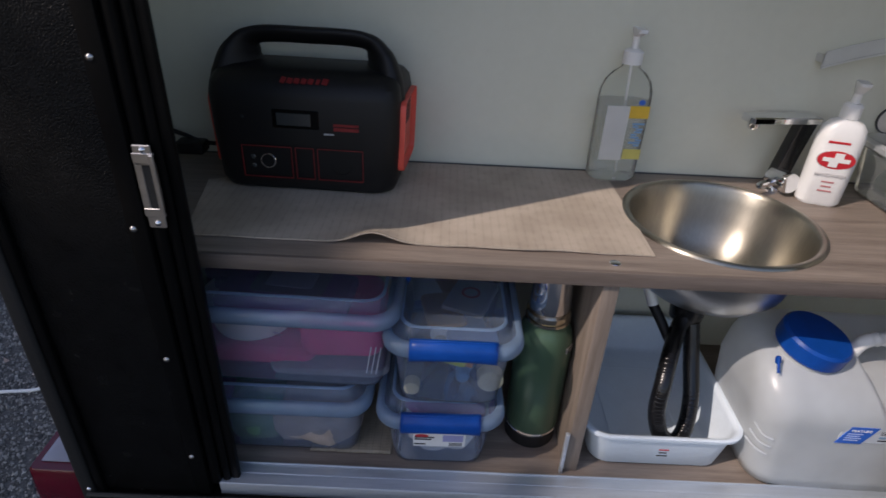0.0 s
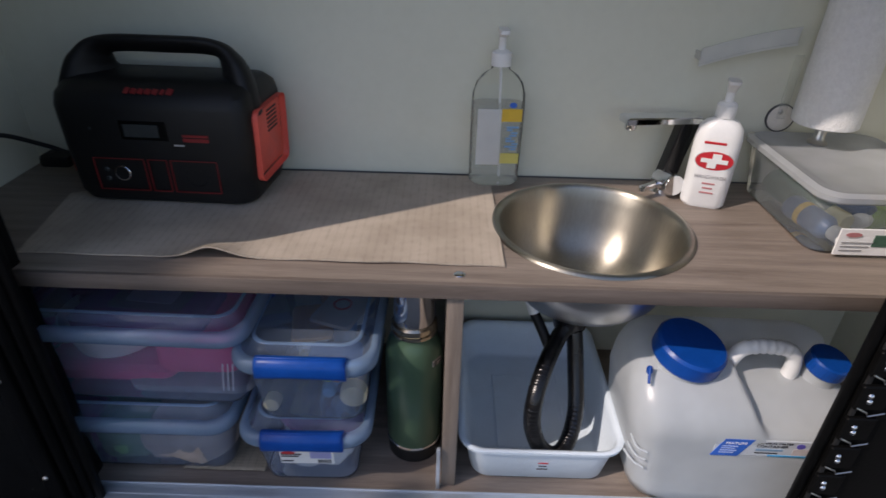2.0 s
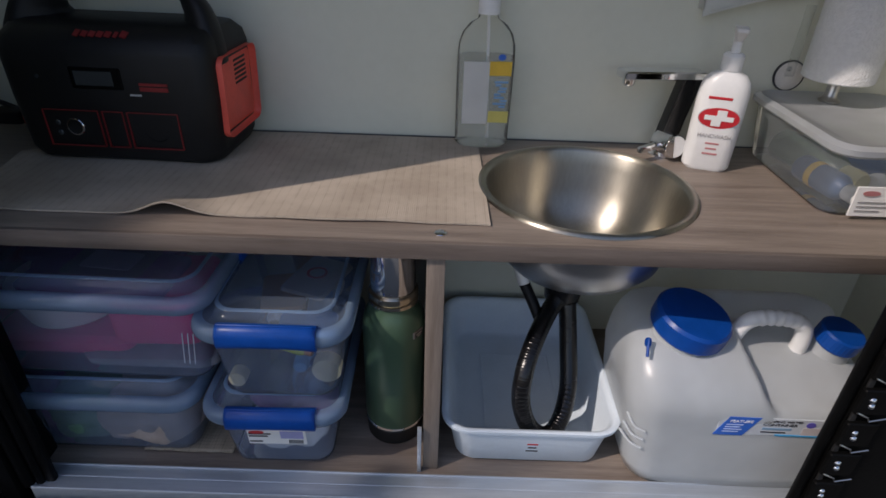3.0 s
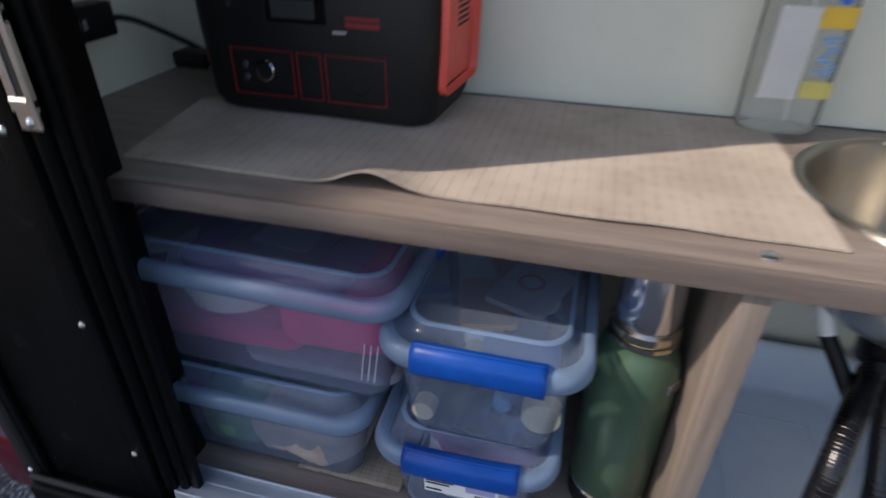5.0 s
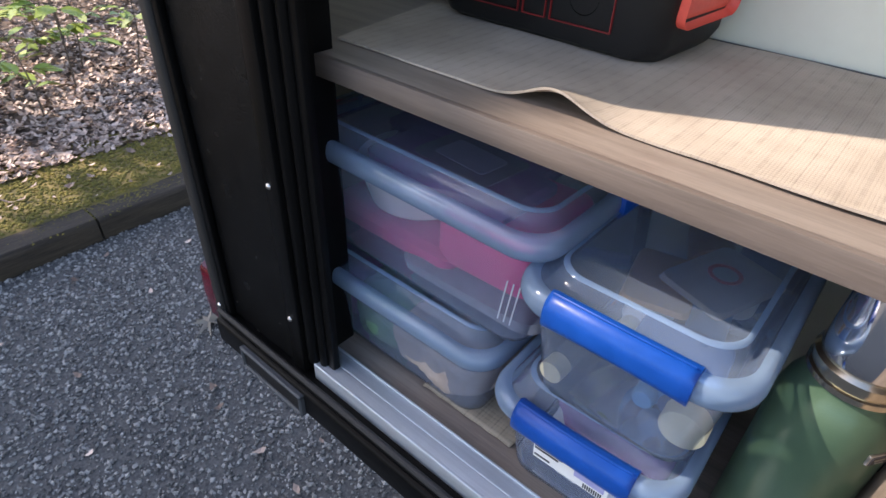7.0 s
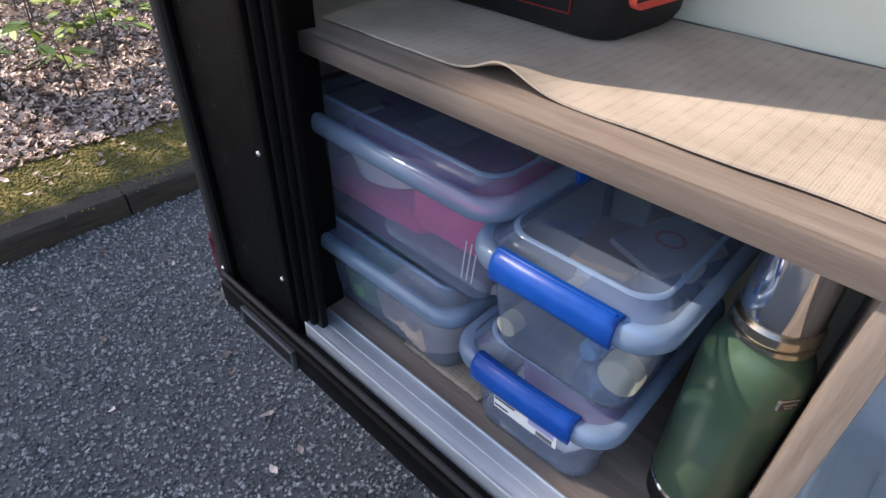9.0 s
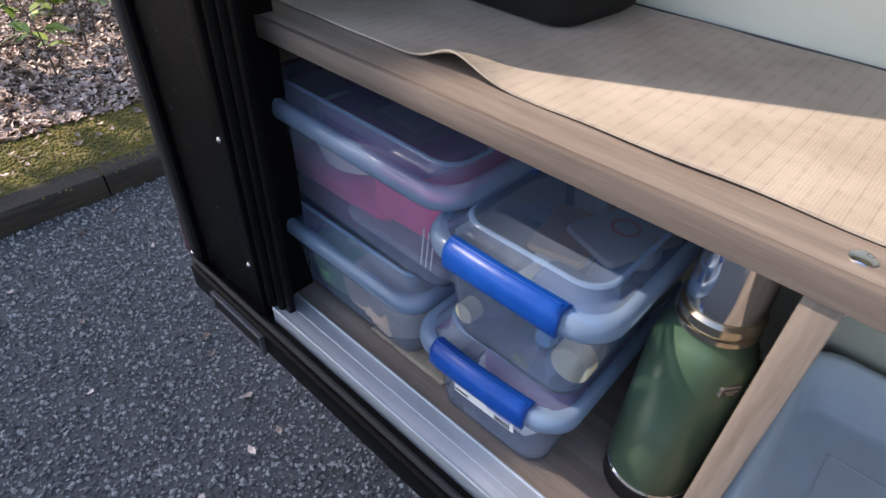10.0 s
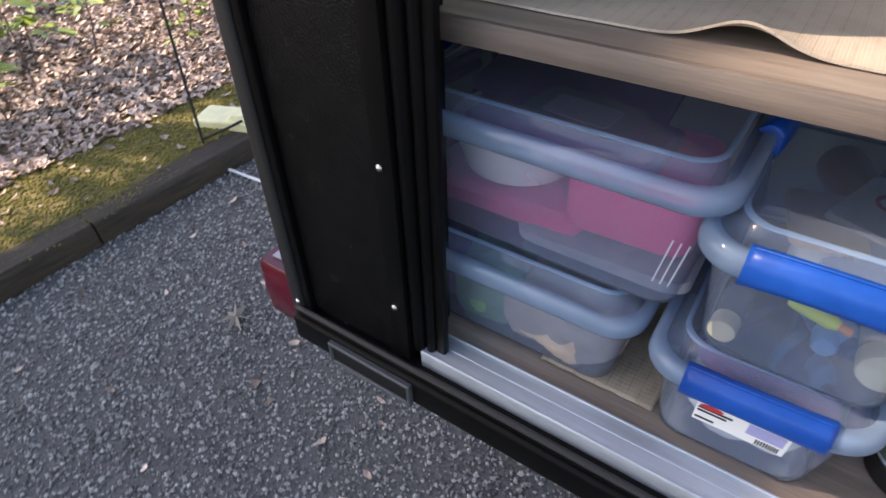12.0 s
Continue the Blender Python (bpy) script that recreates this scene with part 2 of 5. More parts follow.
structure("wall_back", box((LEFT_X - 0.02, BACK_Y, 0.6), (RIGHT_X + 0.02, BACK_Y + 0.03, 2.05), 0), WALLBOARD, "pale grey-green glossy back wall panel")
structure("wall_left", box((LEFT_X - 0.018, 0.66, 0.6), (LEFT_X, BACK_Y, 2.05), 0), WALLBOARD, "pale wallboard end wall of the galley")
structure("wall_right", box((RIGHT_X, 0.64, 0.6), (RIGHT_X + 0.02, BACK_Y, 2.05), 0), WALLBOARD, "pale wallboard wall beyond the sink")
structure("ceiling", box((LEFT_X - 0.018, 0.66, 2.05), (RIGHT_X + 0.02, BACK_Y + 0.03, 2.08), 0), WALLBOARD, "pale ceiling panel above the galley")
structure("floor", box((LEFT_X, 0.665, FLOOR_Z - 0.03), (RIGHT_X, BACK_Y, FLOOR_Z), 0), LAMINATE, "grey wood laminate cupboard floor")

# counter: a slab with a round hole for the sink, built as a ring of faces about the hole
SINK_X, SINK_Y, SINK_R = 0.540, 0.889, 0.168


def counter_slab():
    bm = bmesh.new()
    x0, x1, y0, y1, th, r, n = LEFT_X + 0.001, RIGHT_X - 0.001, 0.0, BACK_Y - 0.002 - COUNTER_Y, 0.0235, SINK_R - 0.012, 48
    cx, cy = SINK_X, SINK_Y - COUNTER_Y
    half = 0.178
    hole, edge = [], []
    for i in range(n):
        a = i * math.tau / n
        c, s = math.cos(a), math.sin(a)
        hole.append((cx + r * c, cy + r * s))
        k = min(half / max(abs(c), 1e-6), ((y1 - cy) if s > 0 else cy - y0) / max(abs(s), 1e-6))
        edge.append((cx + k * c, cy + k * s))
    for qx in (cx - half, cx + half):
        for qy in (y0, y1):
            k = min(range(n), key=lambda i: (edge[i][0] - qx) ** 2 + (edge[i][1] - qy) ** 2)
            edge[k] = (qx, qy)
    for z in (0.0, -th):
        h = [bm.verts.new((*p, z)) for p in hole]
        e = [bm.verts.new((*p, z)) for p in edge]
        for i in range(n):
            bm.faces.new((h[i], h[(i + 1) % n], e[(i + 1) % n], e[i]))
    for a, b in ((x0, cx - half), (cx + half, x1)):
        for z in (0.0, -th):
            bm.faces.new([bm.verts.new(p) for p in ((a, y0, z), (b, y0, z), (b, y1, z), (a, y1, z))])
    f = [bm.verts.new(p) for p in ((x0, y0, 0), (x1, y0, 0), (x1, y0, -th), (x0, y0, -th))]
    bm.faces.new(f)
    return bm


counter = part("counter", counter_slab(), LAMINATE)
counter.matrix_world = pose(0, COUNTER_Y, COUNTER_Z)
tagged(counter, "grey-brown wood laminate worktop with a round sink cut-out", "counter", kind="structure")
structure("counter_edging", box((LEFT_X + 0.001, COUNTER_Y - 0.002, COUNTER_Z - 0.0242), (RIGHT_X - 0.001, COUNTER_Y + 0.006, COUNTER_Z + 0.0002), 0.0008), EDGE_BAND_SHADED,
          "square wood-look edge band of the worktop, shade put into its colour")
structure("trim", box((LEFT_X, BACK_Y - 0.006, COUNTER_Z - 0.002), (RIGHT_X, BACK_Y - 0.001, COUNTER_Z + 0.0012), 0.0005), GREY_RUBBER, "thin dark sealing strip behind the worktop")
structure("partition", box((0.300, COUNTER_Y + 0.004, FLOOR_Z), (0.325, BACK_Y - 0.002, COUNTER_Z - 0.0245), 0.0012), LAMINATE_UP, "upright wood laminate partition under the worktop")
# a thin pale strip stands against the partition
structure("partition_trim", box((0.291, COUNTER_Y - 0.004, FLOOR_Z), (0.2975, COUNTER_Y + 0.004, FLOOR_Z + 0.10), 0.001), ALUMINIUM, "thin pale metal strip at the partition's foot")

# aluminium sill with ribs
sill = thing("sill", 0.25, 0.662, FLOOR_Z, "bare aluminium door sill with a shallow groove", "sill", kind="structure")
bm = box((-0.561, -0.022, -0.024), (0.94, 0.026, 0.006), 0.002)
part("sill_body", bm, ALUMINIUM, sill)
for y, w, h in ((-0.0215, 0.0030, 0.0014), (0.0015, 0.0016, 0.0005), (0.0225, 0.0028, 0.0018)):
    part("sill_rib", box((-0.560, y, 0.006), (0.939, y + w, 0.006 + h), 0.0004, 1), ALUMINIUM, sill)

# black outer skin of the trailer round the opening
structure("wall_outer", box((LEFT_X - 0.012, 0.638, 0.655), (-0.345, 0.658, 2.10), 0.001), BLACK_SKIN, "black pebble-textured outer skin beside the hatch")
structure("wall_end", box((LEFT_X - 0.030, 0.640, 0.62), (LEFT_X - 0.0185, 1.9, 2.10), 0.002), BLACK_SKIN, "black textured end wall of the trailer")
structure("wall_header", box((-0.36, 0.625, HEAD_Z), (RIGHT_X + 0.3, 0.665, 2.10), 0.002), BLACK_SKIN, "black skin above the hatch opening")
structure("roof", box((LEFT_X - 0.04, 0.625, 2.10), (RIGHT_X + 0.6, 1.9, 2.14), 0.004), BLACK_METAL, "black flat trailer roof")
structure("wall_underbody", box((LEFT_X - 0.018, 0.668, 0.58), (RIGHT_X + 0.3, 1.9, 0.655), 0.002), BLACK_METAL, "black underside frame of the trailer")
screw_bm0 = lambda: lathe([(0.0001, 0.0028), (0.0026, 0.0022), (0.0042, 0.0006), (0.0044, 0)], 14, m=pose(0, 0, 0, 90), first=False)
edge_trim = thing("corner_moulding", LEFT_X - 0.02, 0.632, 0.62, "black rubber moulding down the trailer's corner", "moulding", kind="structure")
part("bead", box((-0.012, -0.008, 0), (0.012, 0.012, 1.48), 0.006, 3), RUBBER, edge_trim)
corner_screw = part("screw", screw_bm0(), CHROME, edge_trim)
corner_screw.location = (0.006, -0.009, 0.052)
part("lip", box((0.014, -0.004, 0.02), (0.028, 0.006, 1.48), 0.003, 2), BLACK_METAL, edge_trim)

jamb = thing("hatch_jamb", -0.338, 0.64, 0.655, "black ribbed metal jamb of the hatch opening", "jamb", kind="structure")
part("flange", box((-0.014, -0.006, 0.0), (0.012, 0.012, 1.44), 0.002), BLACK_METAL, jamb)
part("tube_profile", box((0.013, -0.001, 0.02), (0.030, 0.02, 1.44), 0.007, 3), BLACK_METAL, jamb)
part("tube_profile", box((0.031, 0.006, 0.02), (0.045, 0.03, 1.44), 0.006, 3), BLACK_METAL, jamb)
part("inner_lip", box((0.045, 0.012, 0.0), (0.059, 0.024, 1.44), 0.003, 2), BLACK_METAL, jamb)
part("return", box((-0.010, 0.030, 0.0), (0.020, 0.085, 1.44), 0.002, 2), BLACK_METAL, jamb)
screw_bm = lambda: lathe([(0.0001, 0.0028), (0.0026, 0.0022), (0.0042, 0.0006), (0.0044, 0)], 14, m=pose(0, 0, 0, 90), first=False)
screw_mesh = part("screw", screw_bm(), STEEL, jamb)
screw_mesh.location = (-0.006, -0.006, 1.184 - 0.655)
for z in (0.964, 0.752, 1.400, 1.61):
    copy_thing(screw_mesh, pose(-0.006, -0.006, z - 0.655))

# latch keeper on the jamb
keeper = thing("latch_keeper", -0.310, 0.636, 1.250, "zinc-plated steel latch keeper plate on the black jamb", "latch")
bm = bmesh.new()
box((-0.011, -0.003, 0.024), (0.011, 0.001, 0.050), 0.001, 1, bm)
box((-0.011, -0.003, -0.062), (0.011, 0.001, -0.036), 0.001, 1, bm)
box((-0.013, -0.003, -0.042), (-0.004, 0.002, 0.038), 0.001, 1, bm)
box((0.007, -0.005, -0.042), (0.013, 0.002, 0.038), 0.001, 1, bm)
box((-0.013, -0.004, 0.026), (0.013, 0.002, 0.040), 0.001, 1, bm)
box((-0.013, -0.004, -0.046), (0.013, 0.002, -0.034), 0.001, 1, bm)
part("plate", bm, STEEL, keeper)
part("slot", box((-0.004, -0.0015, -0.034), (0.007, 0.0015, 0.026), 0.0005, 1), RUBBER, keeper)
for z in (0.044, -0.055):
    o = part("screw", screw_bm(), CHROME, keeper)
    o.location = (0.001, -0.003, z)

# bottom skirt, weather strip and bracket
skirt = thing("bottom_skirt", 0.0, 0.628, 0.588, "black ribbed metal skirt under the sill", "skirt", kind="structure")
part("skirt_face", box((LEFT_X - 0.03, -0.012, 0.0), (RIGHT_X + 0.3, 0.035, 0.052), 0.008, 3), BLACK_METAL, skirt)
part("skirt_ledge", box((LEFT_X - 0.02, -0.006, 0.053), (RIGHT_X + 0.3, 0.035, 0.064), 0.003, 2), BLACK_METAL, skirt)
part("skirt_bead", tube([Vector((LEFT_X - 0.02, -0.004, 0.069)), Vector((0.3, -0.004, 0.069)), Vector((RIGHT_X + 0.3, -0.004, 0.069))], 0.005), RUBBER, skirt)
bracket = thing("frame_bracket", -0.389, 0.612, 0.592, "dark grey framed bracket plate under the skirt", "bracket")
bm = bmesh.new()
box((-0.075, -0.004, 0.034), (0.078, 0.006, 0.041), 0.002, 1, bm)
box((-0.075, -0.004, -0.004), (0.078, 0.006, 0.003), 0.002, 1, bm)
box((-0.075, -0.004, 0.0), (-0.068, 0.006, 0.04), 0.002, 1, bm)
box((0.071, -0.004, 0.0), (0.078, 0.006, 0.04), 0.002, 1, bm)
part("bracket_frame", bm, GREY_RUBBER, bracket)
part("bracket_plate", box((-0.069, 0.0, 0.002), (0.072, 0.006, 0.036), 0.001, 1), BLACK_PLASTIC, bracket)

# tail lamp behind the corner
lamp = thing("tail_light", -0.612, 0.725, 0.545, "red square tail light with a clear top window", "light")
part("lens", loft([ring(0.095, 0.12, 0.01, 0.0, 3), ring(0.105, 0.13, 0.012, 0.008, 3), ring(0.108, 0.134, 0.012, 0.06, 3), ring(0.105, 0.13, 0.012, 0.114, 3), ring(0.098, 0.123, 0.012, 0.120, 3)]), TAIL_RED, lamp, "red lens")
part("window", box((-0.035, -0.045, 0.1205), (0.035, 0.045, 0.124), 0.001, 1), clear_plastic("pale_window", (0.85, 0.85, 0.95), 0.6, 0.1), lamp, "clear top window")
part("mount", box((0.05, -0.03, 0.03), (0.085, 0.06, 0.10), 0.003, 2), BLACK_METAL, lamp)

# right-hand hatch post with stepped hinge clips
post = thing("hinge_post", 0.860, 0.60, 0.655, "black hinge post with folded metal clips and rivets", "post", kind="structure")
part("post_body", box((-0.012, 0.0, 0), (0.20, 0.018, 1.44), 0.003, 2), BLACK_METAL, post)
part("post_edge", box((-0.028, 0.0, 0), (-0.013, 0.012, 1.44), 0.005, 3), BLACK_METAL, post)
part("post_back", box((0.05, 0.0185, 0), (0.20, 0.05, 1.44), 0.003, 2), BLACK_METAL, post)
part("post_groove", box((-0.010, -0.004, 0), (-0.002, 0.0, 1.44), 0.001, 1), RUBBER, post)
clip_bm = box((-0.002, -0.010, -0.022), (0.040, -0.001, 0.020), 0.002, 1)
clip = part("hinge_clip", clip_bm, BLACK_METAL, post)
clip_edge_bm = tube([Vector((0.0, -0.012, -0.016)), Vector((0.016, -0.012, -0.024)), Vector((0.019, -0.012, -0.030)), Vector((0.040, -0.012, -0.024))], 0.0012, 6)
clip_edge = part("clip_edge", clip_edge_bm, STEEL, clip, "bare bright metal fold")
rivet = part("rivet", screw_bm(), CHROME, clip)
rivet.location = (0.012, -0.0102, 0.004)
rivet2 = copy_thing(rivet, pose(0.014, -0.0102, -0.006))
for i in range(1, 9):
    copy_thing(clip, pose(-0.012, 0, 0.08 + i * 0.058))
clip.location = (-0.012, 0, 0.08)

# ---- on the worktop ----
# woven mat, curled at its front edge


def mat_surface():
    bm = bmesh.new()
    nx, ny = 150, 60
    rows = []
    for lift in (0.0024, 0.0):
        grid = []
        for j in range(ny + 1):
            v = j / ny
            line = []
            for i in range(nx + 1):
                u = i / nx
                x = (1 - u) * (-0.337 - 0.035 * v) + u * (0.384 - 0.006 * v)
                front = 0.748 + 0.003 * noise.noise((u * 7, 0, 3))
                y = front + v * (0.20 + 0.128 * min(1.0, u / 0.35)) + 0.003 * noise.noise((u * 9, v * 3, 1))
                curl = math.exp(-((u - 0.40) / 0.050) ** 2) * math.exp(-v / 0.10)
                wave = math.exp(-((u - 0.72) / 0.16) ** 2) * math.exp(-v / 0.08)
                z = 0.0012 + lift + 0.020 * curl + 0.002 * wave + 0.0012 * max(0, noise.noise((u * 6, v * 4, 7)))
                y -= 0.004 * curl
                line.append(bm.verts.new((x, y, COUNTER_Z + z)))
            grid.append(line)
        rows.append(grid)
    top, low = rows
    for g in rows:
        for j in range(ny):
            for i in range(nx):
                bm.faces.new((g[j][i], g[j][i + 1], g[j + 1][i + 1], g[j + 1][i]))
    rim = [(0, i) for i in range(nx)] + [(j, nx) for j in range(ny)] + [(ny, i) for i in range(nx, 0, -1)] + [(j, 0) for j in range(ny, 0, -1)]
    for a, b in zip(rim, rim[1:] + rim[:1]):
        bm.faces.new((top[a[0]][a[1]], top[b[0]][b[1]], low[b[0]][b[1]], low[a[0]][a[1]]))
    return bm


def woven(name, dark, light, gap, pitch=0.0028):
    """Open-weave fabric: threads both ways, dark gaps and thin dark lines across."""
    m = bpy.data.materials.new(name)
    m.use_nodes = True
    n, k = m.node_tree.nodes, m.node_tree.links
    b = n["Principled BSDF"]
    tc = n.new("ShaderNodeTexCoord")
    sep = n.new("ShaderNodeSeparateXYZ")
    k.new(tc.outputs["Object"], sep.inputs[0])

    def wave(axis, width, power):
        a = n.new("ShaderNodeMath")
        a.operation = "MULTIPLY"
        k.new(sep.outputs[axis], a.inputs[0])
        a.inputs[1].default_value = math.pi / width
        s = n.new("ShaderNodeMath")
        s.operation = "SINE"
        k.new(a.outputs[0], s.inputs[0])
        q = n.new("ShaderNodeMath")
        q.operation = "ABSOLUTE"
        k.new(s.outputs[0], q.inputs[0])
        p = n.new("ShaderNodeMath")
        p.operation = "POWER"
        k.new(q.outputs[0], p.inputs[0])
        p.inputs[1].default_value = power
        return p.outputs[0]
    both = n.new("ShaderNodeMath")
    both.operation = "MULTIPLY"
    k.new(wave("X", pitch, 0.14), both.inputs[0])
    k.new(wave("Y", pitch * 1.4, 0.14), both.inputs[1])
    line = n.new("ShaderNodeMath")
    line.operation = "MULTIPLY"
    k.new(both.outputs[0], line.inputs[0])
    k.new(wave("X", 0.0135, 0.12), line.inputs[1])
    noi = n.new("ShaderNodeTexNoise")
    noi.inputs["Scale"].default_value = 9
    noi.inputs["Detail"].default_value = 6
    k.new(tc.outputs["Object"], noi.inputs["Vector"])
    cl = n.new("ShaderNodeValToRGB")
    cl.color_ramp.elements[0].position, cl.color_ramp.elements[1].position = 0.35, 0.65
    cl.color_ramp.elements[0].color, cl.color_ramp.elements[1].color = (*dark, 1), (*light, 1)
    k.new(noi.outputs["Fac"], cl.inputs[0])
    mx = n.new("ShaderNodeMix")
    mx.data_type = "RGBA"
    loose = n.new("ShaderNodeTexNoise")
    loose.inputs["Scale"].default_value = 60
    k.new(tc.outputs["Object"], loose.inputs["Vector"])
    lo_ = n.new("ShaderNodeMapRange")
    lo_.inputs["From Min"].default_value, lo_.inputs["From Max"].default_value = 0.35, 0.65
    lo_.inputs["To Min"].default_value, lo_.inputs["To Max"].default_value = 0.10, 0.34
    k.new(loose.outputs["Fac"], lo_.inputs["Value"])
    sm = n.new("ShaderNodeMath")
    sm.operation, sm.use_clamp = "ADD", True
    k.new(line.outputs[0], sm.inputs[0])
    k.new(lo_.outputs["Result"], sm.inputs[1])
    k.new(sm.outputs[0], mx.inputs[0])
    mx.inputs[6].default_value = (*gap, 1)
    k.new(cl.outputs["Color"], mx.inputs[7])
    k.new(mx.outputs[2], b.inputs["Base Color"])
    b.inputs["Roughness"].default_value = 0.75
    bp = n.new("ShaderNodeBump")
    bp.inputs["Strength"].default_value, bp.inputs["Distance"].default_value = 0.45, 0.001
    k.new(line.outputs[0], bp.inputs["Height"])
    k.new(bp.outputs["Normal"], b.inputs["Normal"])
    return m


WEAVE = woven("woven_beige_vinyl", (0.39, 0.325, 0.255), (0.51, 0.435, 0.35), (0.16, 0.125, 0.095))
LINER = woven("woven_shelf_liner", (0.22, 0.18, 0.13), (0.36, 0.30, 0.22), (0.04, 0.03, 0.02), 0.005)
placemat = part("placemat", mat_surface(), WEAVE)
tagged(placemat, "beige woven vinyl mat curled at its front edge", "mat")

# power station
ps = thing("power_station", -0.181, 0.997, COUNTER_Z + 0.004, "black and orange portable power station with carry handle", "power station", rz=-2)
PSW, PSD = 0.318, 0.172


def ps_ring(w, d, r, z):
    """Wider behind than in front."""
    out = ring(w, d, r, z, 6)
    for p in out:
        p.x *= 1 + 0.045 * min(1.0, max(0.0, (p.y + PSD / 2) / (PSD * 0.6)))
    return out


bm = loft([ps_ring(PSW - 0.035, PSD - 0.03, 0.03, 0.0), ps_ring(PSW - 0.022, PSD - 0.012, 0.03, 0.006), ps_ring(PSW - 0.010, PSD - 0.004, 0.028, 0.02),
           ps_ring(PSW - 0.002, PSD, 0.026, 0.10), ps_ring(PSW, PSD, 0.026, 0.165), ps_ring(PSW - 0.006, PSD - 0.012, 0.026, 0.184), ps_ring(PSW - 0.02, PSD - 0.05, 0.03, 0.199),
           ps_ring(PSW - 0.05, PSD - 0.09, 0.03, 0.205)])
part("body", bm, BLACK_PLASTIC, ps, "black plastic body")
bar = glide([(-0.124, 0.0, 0.150), (-0.124, 0.0, 0.190), (-0.117, 0.0, 0.224), (-0.090, 0.0, 0.247), (0.0, 0.0, 0.250), (0.090, 0.0, 0.247), (0.117, 0.0, 0.224), (0.124, 0.0, 0.190), (0.124, 0.0, 0.150)], 8)
part("handle", tube(bar, lambda s: 0.031 - 0.0195 * min(1.0, math.sin(math.pi * s) * 1.1) ** 1.8, 20, flat=2.1), BLACK_PLASTIC, ps, sharp=70)
for s in (-1, 1):
    bm = box((-0.003, -0.066, -0.062), (0.003, 0.066, 0.062), 0.014, 4)
    o = part("side_panel", bm, ORANGE, ps, "orange vented side panel")
    o.matrix_local = pose(s * (PSW / 2 + (0.0014 if s > 0 else -0.0045)), 0.004, 0.100, 0, s * 1.6, -s * 2.8)
    for r in range(6):
        for c in range(1):
            v = part("vent_slot", box((-0.0008, -0.025, -0.0018), (0.0008, 0.018, 0.0018), 0.0005, 1), RUBBER, o)
            v.location = (s * 0.0032, 0.018, 0.046 - r * 0.007)
front = -PSD / 2 - 0.001


def on_front(name, x0, z0, x1, z1, mat, out=0.0015, bevel=0.001, label="", parent=None):
    """A flat piece proud of the front, where it leans back towards its foot."""
    y = front + 0.0026
    lean = 0.006 * max(0.0, 0.12 - (z0 + z1) / 2) / 0.1
    return part(name, box((x0, y - out + lean - 0.002, z0), (x1, y + lean + 0.004, z1), bevel, 1), mat, parent or ps, label)


DISPLAY = plain("grey_display", (0.045, 0.05, 0.05), 0.12)
on_front("display_frame", -0.052, 0.114, 0.030, 0.150, BLACK_METAL, 0.0015, 0.004)
on_front("display", -0.044, 0.120, 0.016, 0.144, DISPLAY, 0.002, 0.002, "grey liquid crystal display")
on_front("model_mark", 0.052, 0.124, 0.094, 0.128, RED_PRINT, 0.001, 0, "small red printed mark")
on_front("model_mark", 0.052, 0.116, 0.094, 0.122, RED_PRINT, 0.001, 0, "small red printed mark")
for x0, x1 in ((-0.108, -0.022), (-0.016, 0.016), (0.022, 0.100)):
    bm = bmesh.new()
    y = front + 0.0036
    for a, b in (((x0, 0.026), (x1, 0.0270)), ((x0, 0.0820), (x1, 0.083)), ((x0, 0.026), (x0 + 0.0010, 0.083)), ((x1 - 0.0010, 0.026), (x1, 0.083))):
        box((a[0], y - 0.004, a[1]), (b[0], y, b[1]), 0, 1, bm)
    part("port_outline", bm, RED_PRINT, ps, "thin red outline")
part("outlet", lathe([(0.021, 0), (0.021, 0.004), (0.018, 0.006), (0.016, 0.003), (0.0, 0.003)], 28, m=pose(0.062, front + 0.008, 0.056, 90)), BLACK_METAL, ps, "round black mains outlet")
part("car_socket", lathe([(0.0145, 0), (0.0145, 0.004), (0.0130, 0.006), (0.0112, 0.006), (0.0105, 0.001)], 28, m=pose(-0.064, front + 0.007, 0.056, 90), last=False), CHROME, ps, "silver-ringed car socket")
part("socket_cover", lathe([(0.0105, 0.0), (0.0105, 0.003), (0.006, 0.0045), (0, 0.0045)], 24, m=pose(-0.064, front + 0.007, 0.056, 90)), BLACK_PLASTIC, ps)
for x, z in ((-0.090, 0.062), (-0.090, 0.046), (-0.100, 0.132)):
    part("button", lathe([(0.0045, 0), (0.0045, 0.003), (0.003, 0.0042), (0, 0.0042)], 14, m=pose(x, front + 0.005, z, 90)), DISPLAY, ps, "small grey button")
for x0, x1, z in ((-0.075, -0.052, 0.020), (-0.010, 0.012, 0.020), (0.048, 0.078, 0.020), (0.035, 0.052, 0.108)):
    on_front("caption_mark", x0, z, x1, z + 0.0028, plain("grey_print", (0.45, 0.45, 0.45)), 0.0008, 0)
# maker's mark as plain slanted red bars on the sloping top front
MARK_RED = plain("dim_red_print", (0.20, 0.012, 0.014), 0.5)
for i, w in enumerate((0.008, 0.009, 0.009, 0.009, 0.009, 0.006, 0.010)):
    o = part("maker_mark", box((-w / 2, -0.0010, -0.0055), (w / 2, 0.0010, 0.0045 if 0 < i < 6 else 0.0062), 0.0004, 1), MARK_RED, ps, "red printed bar")
    o.matrix_local = pose(-0.030 + i * 0.0115, -0.0732, 0.1925, -52, 0, 0) @ pose(0, 0, 0, 0, 14, 0)

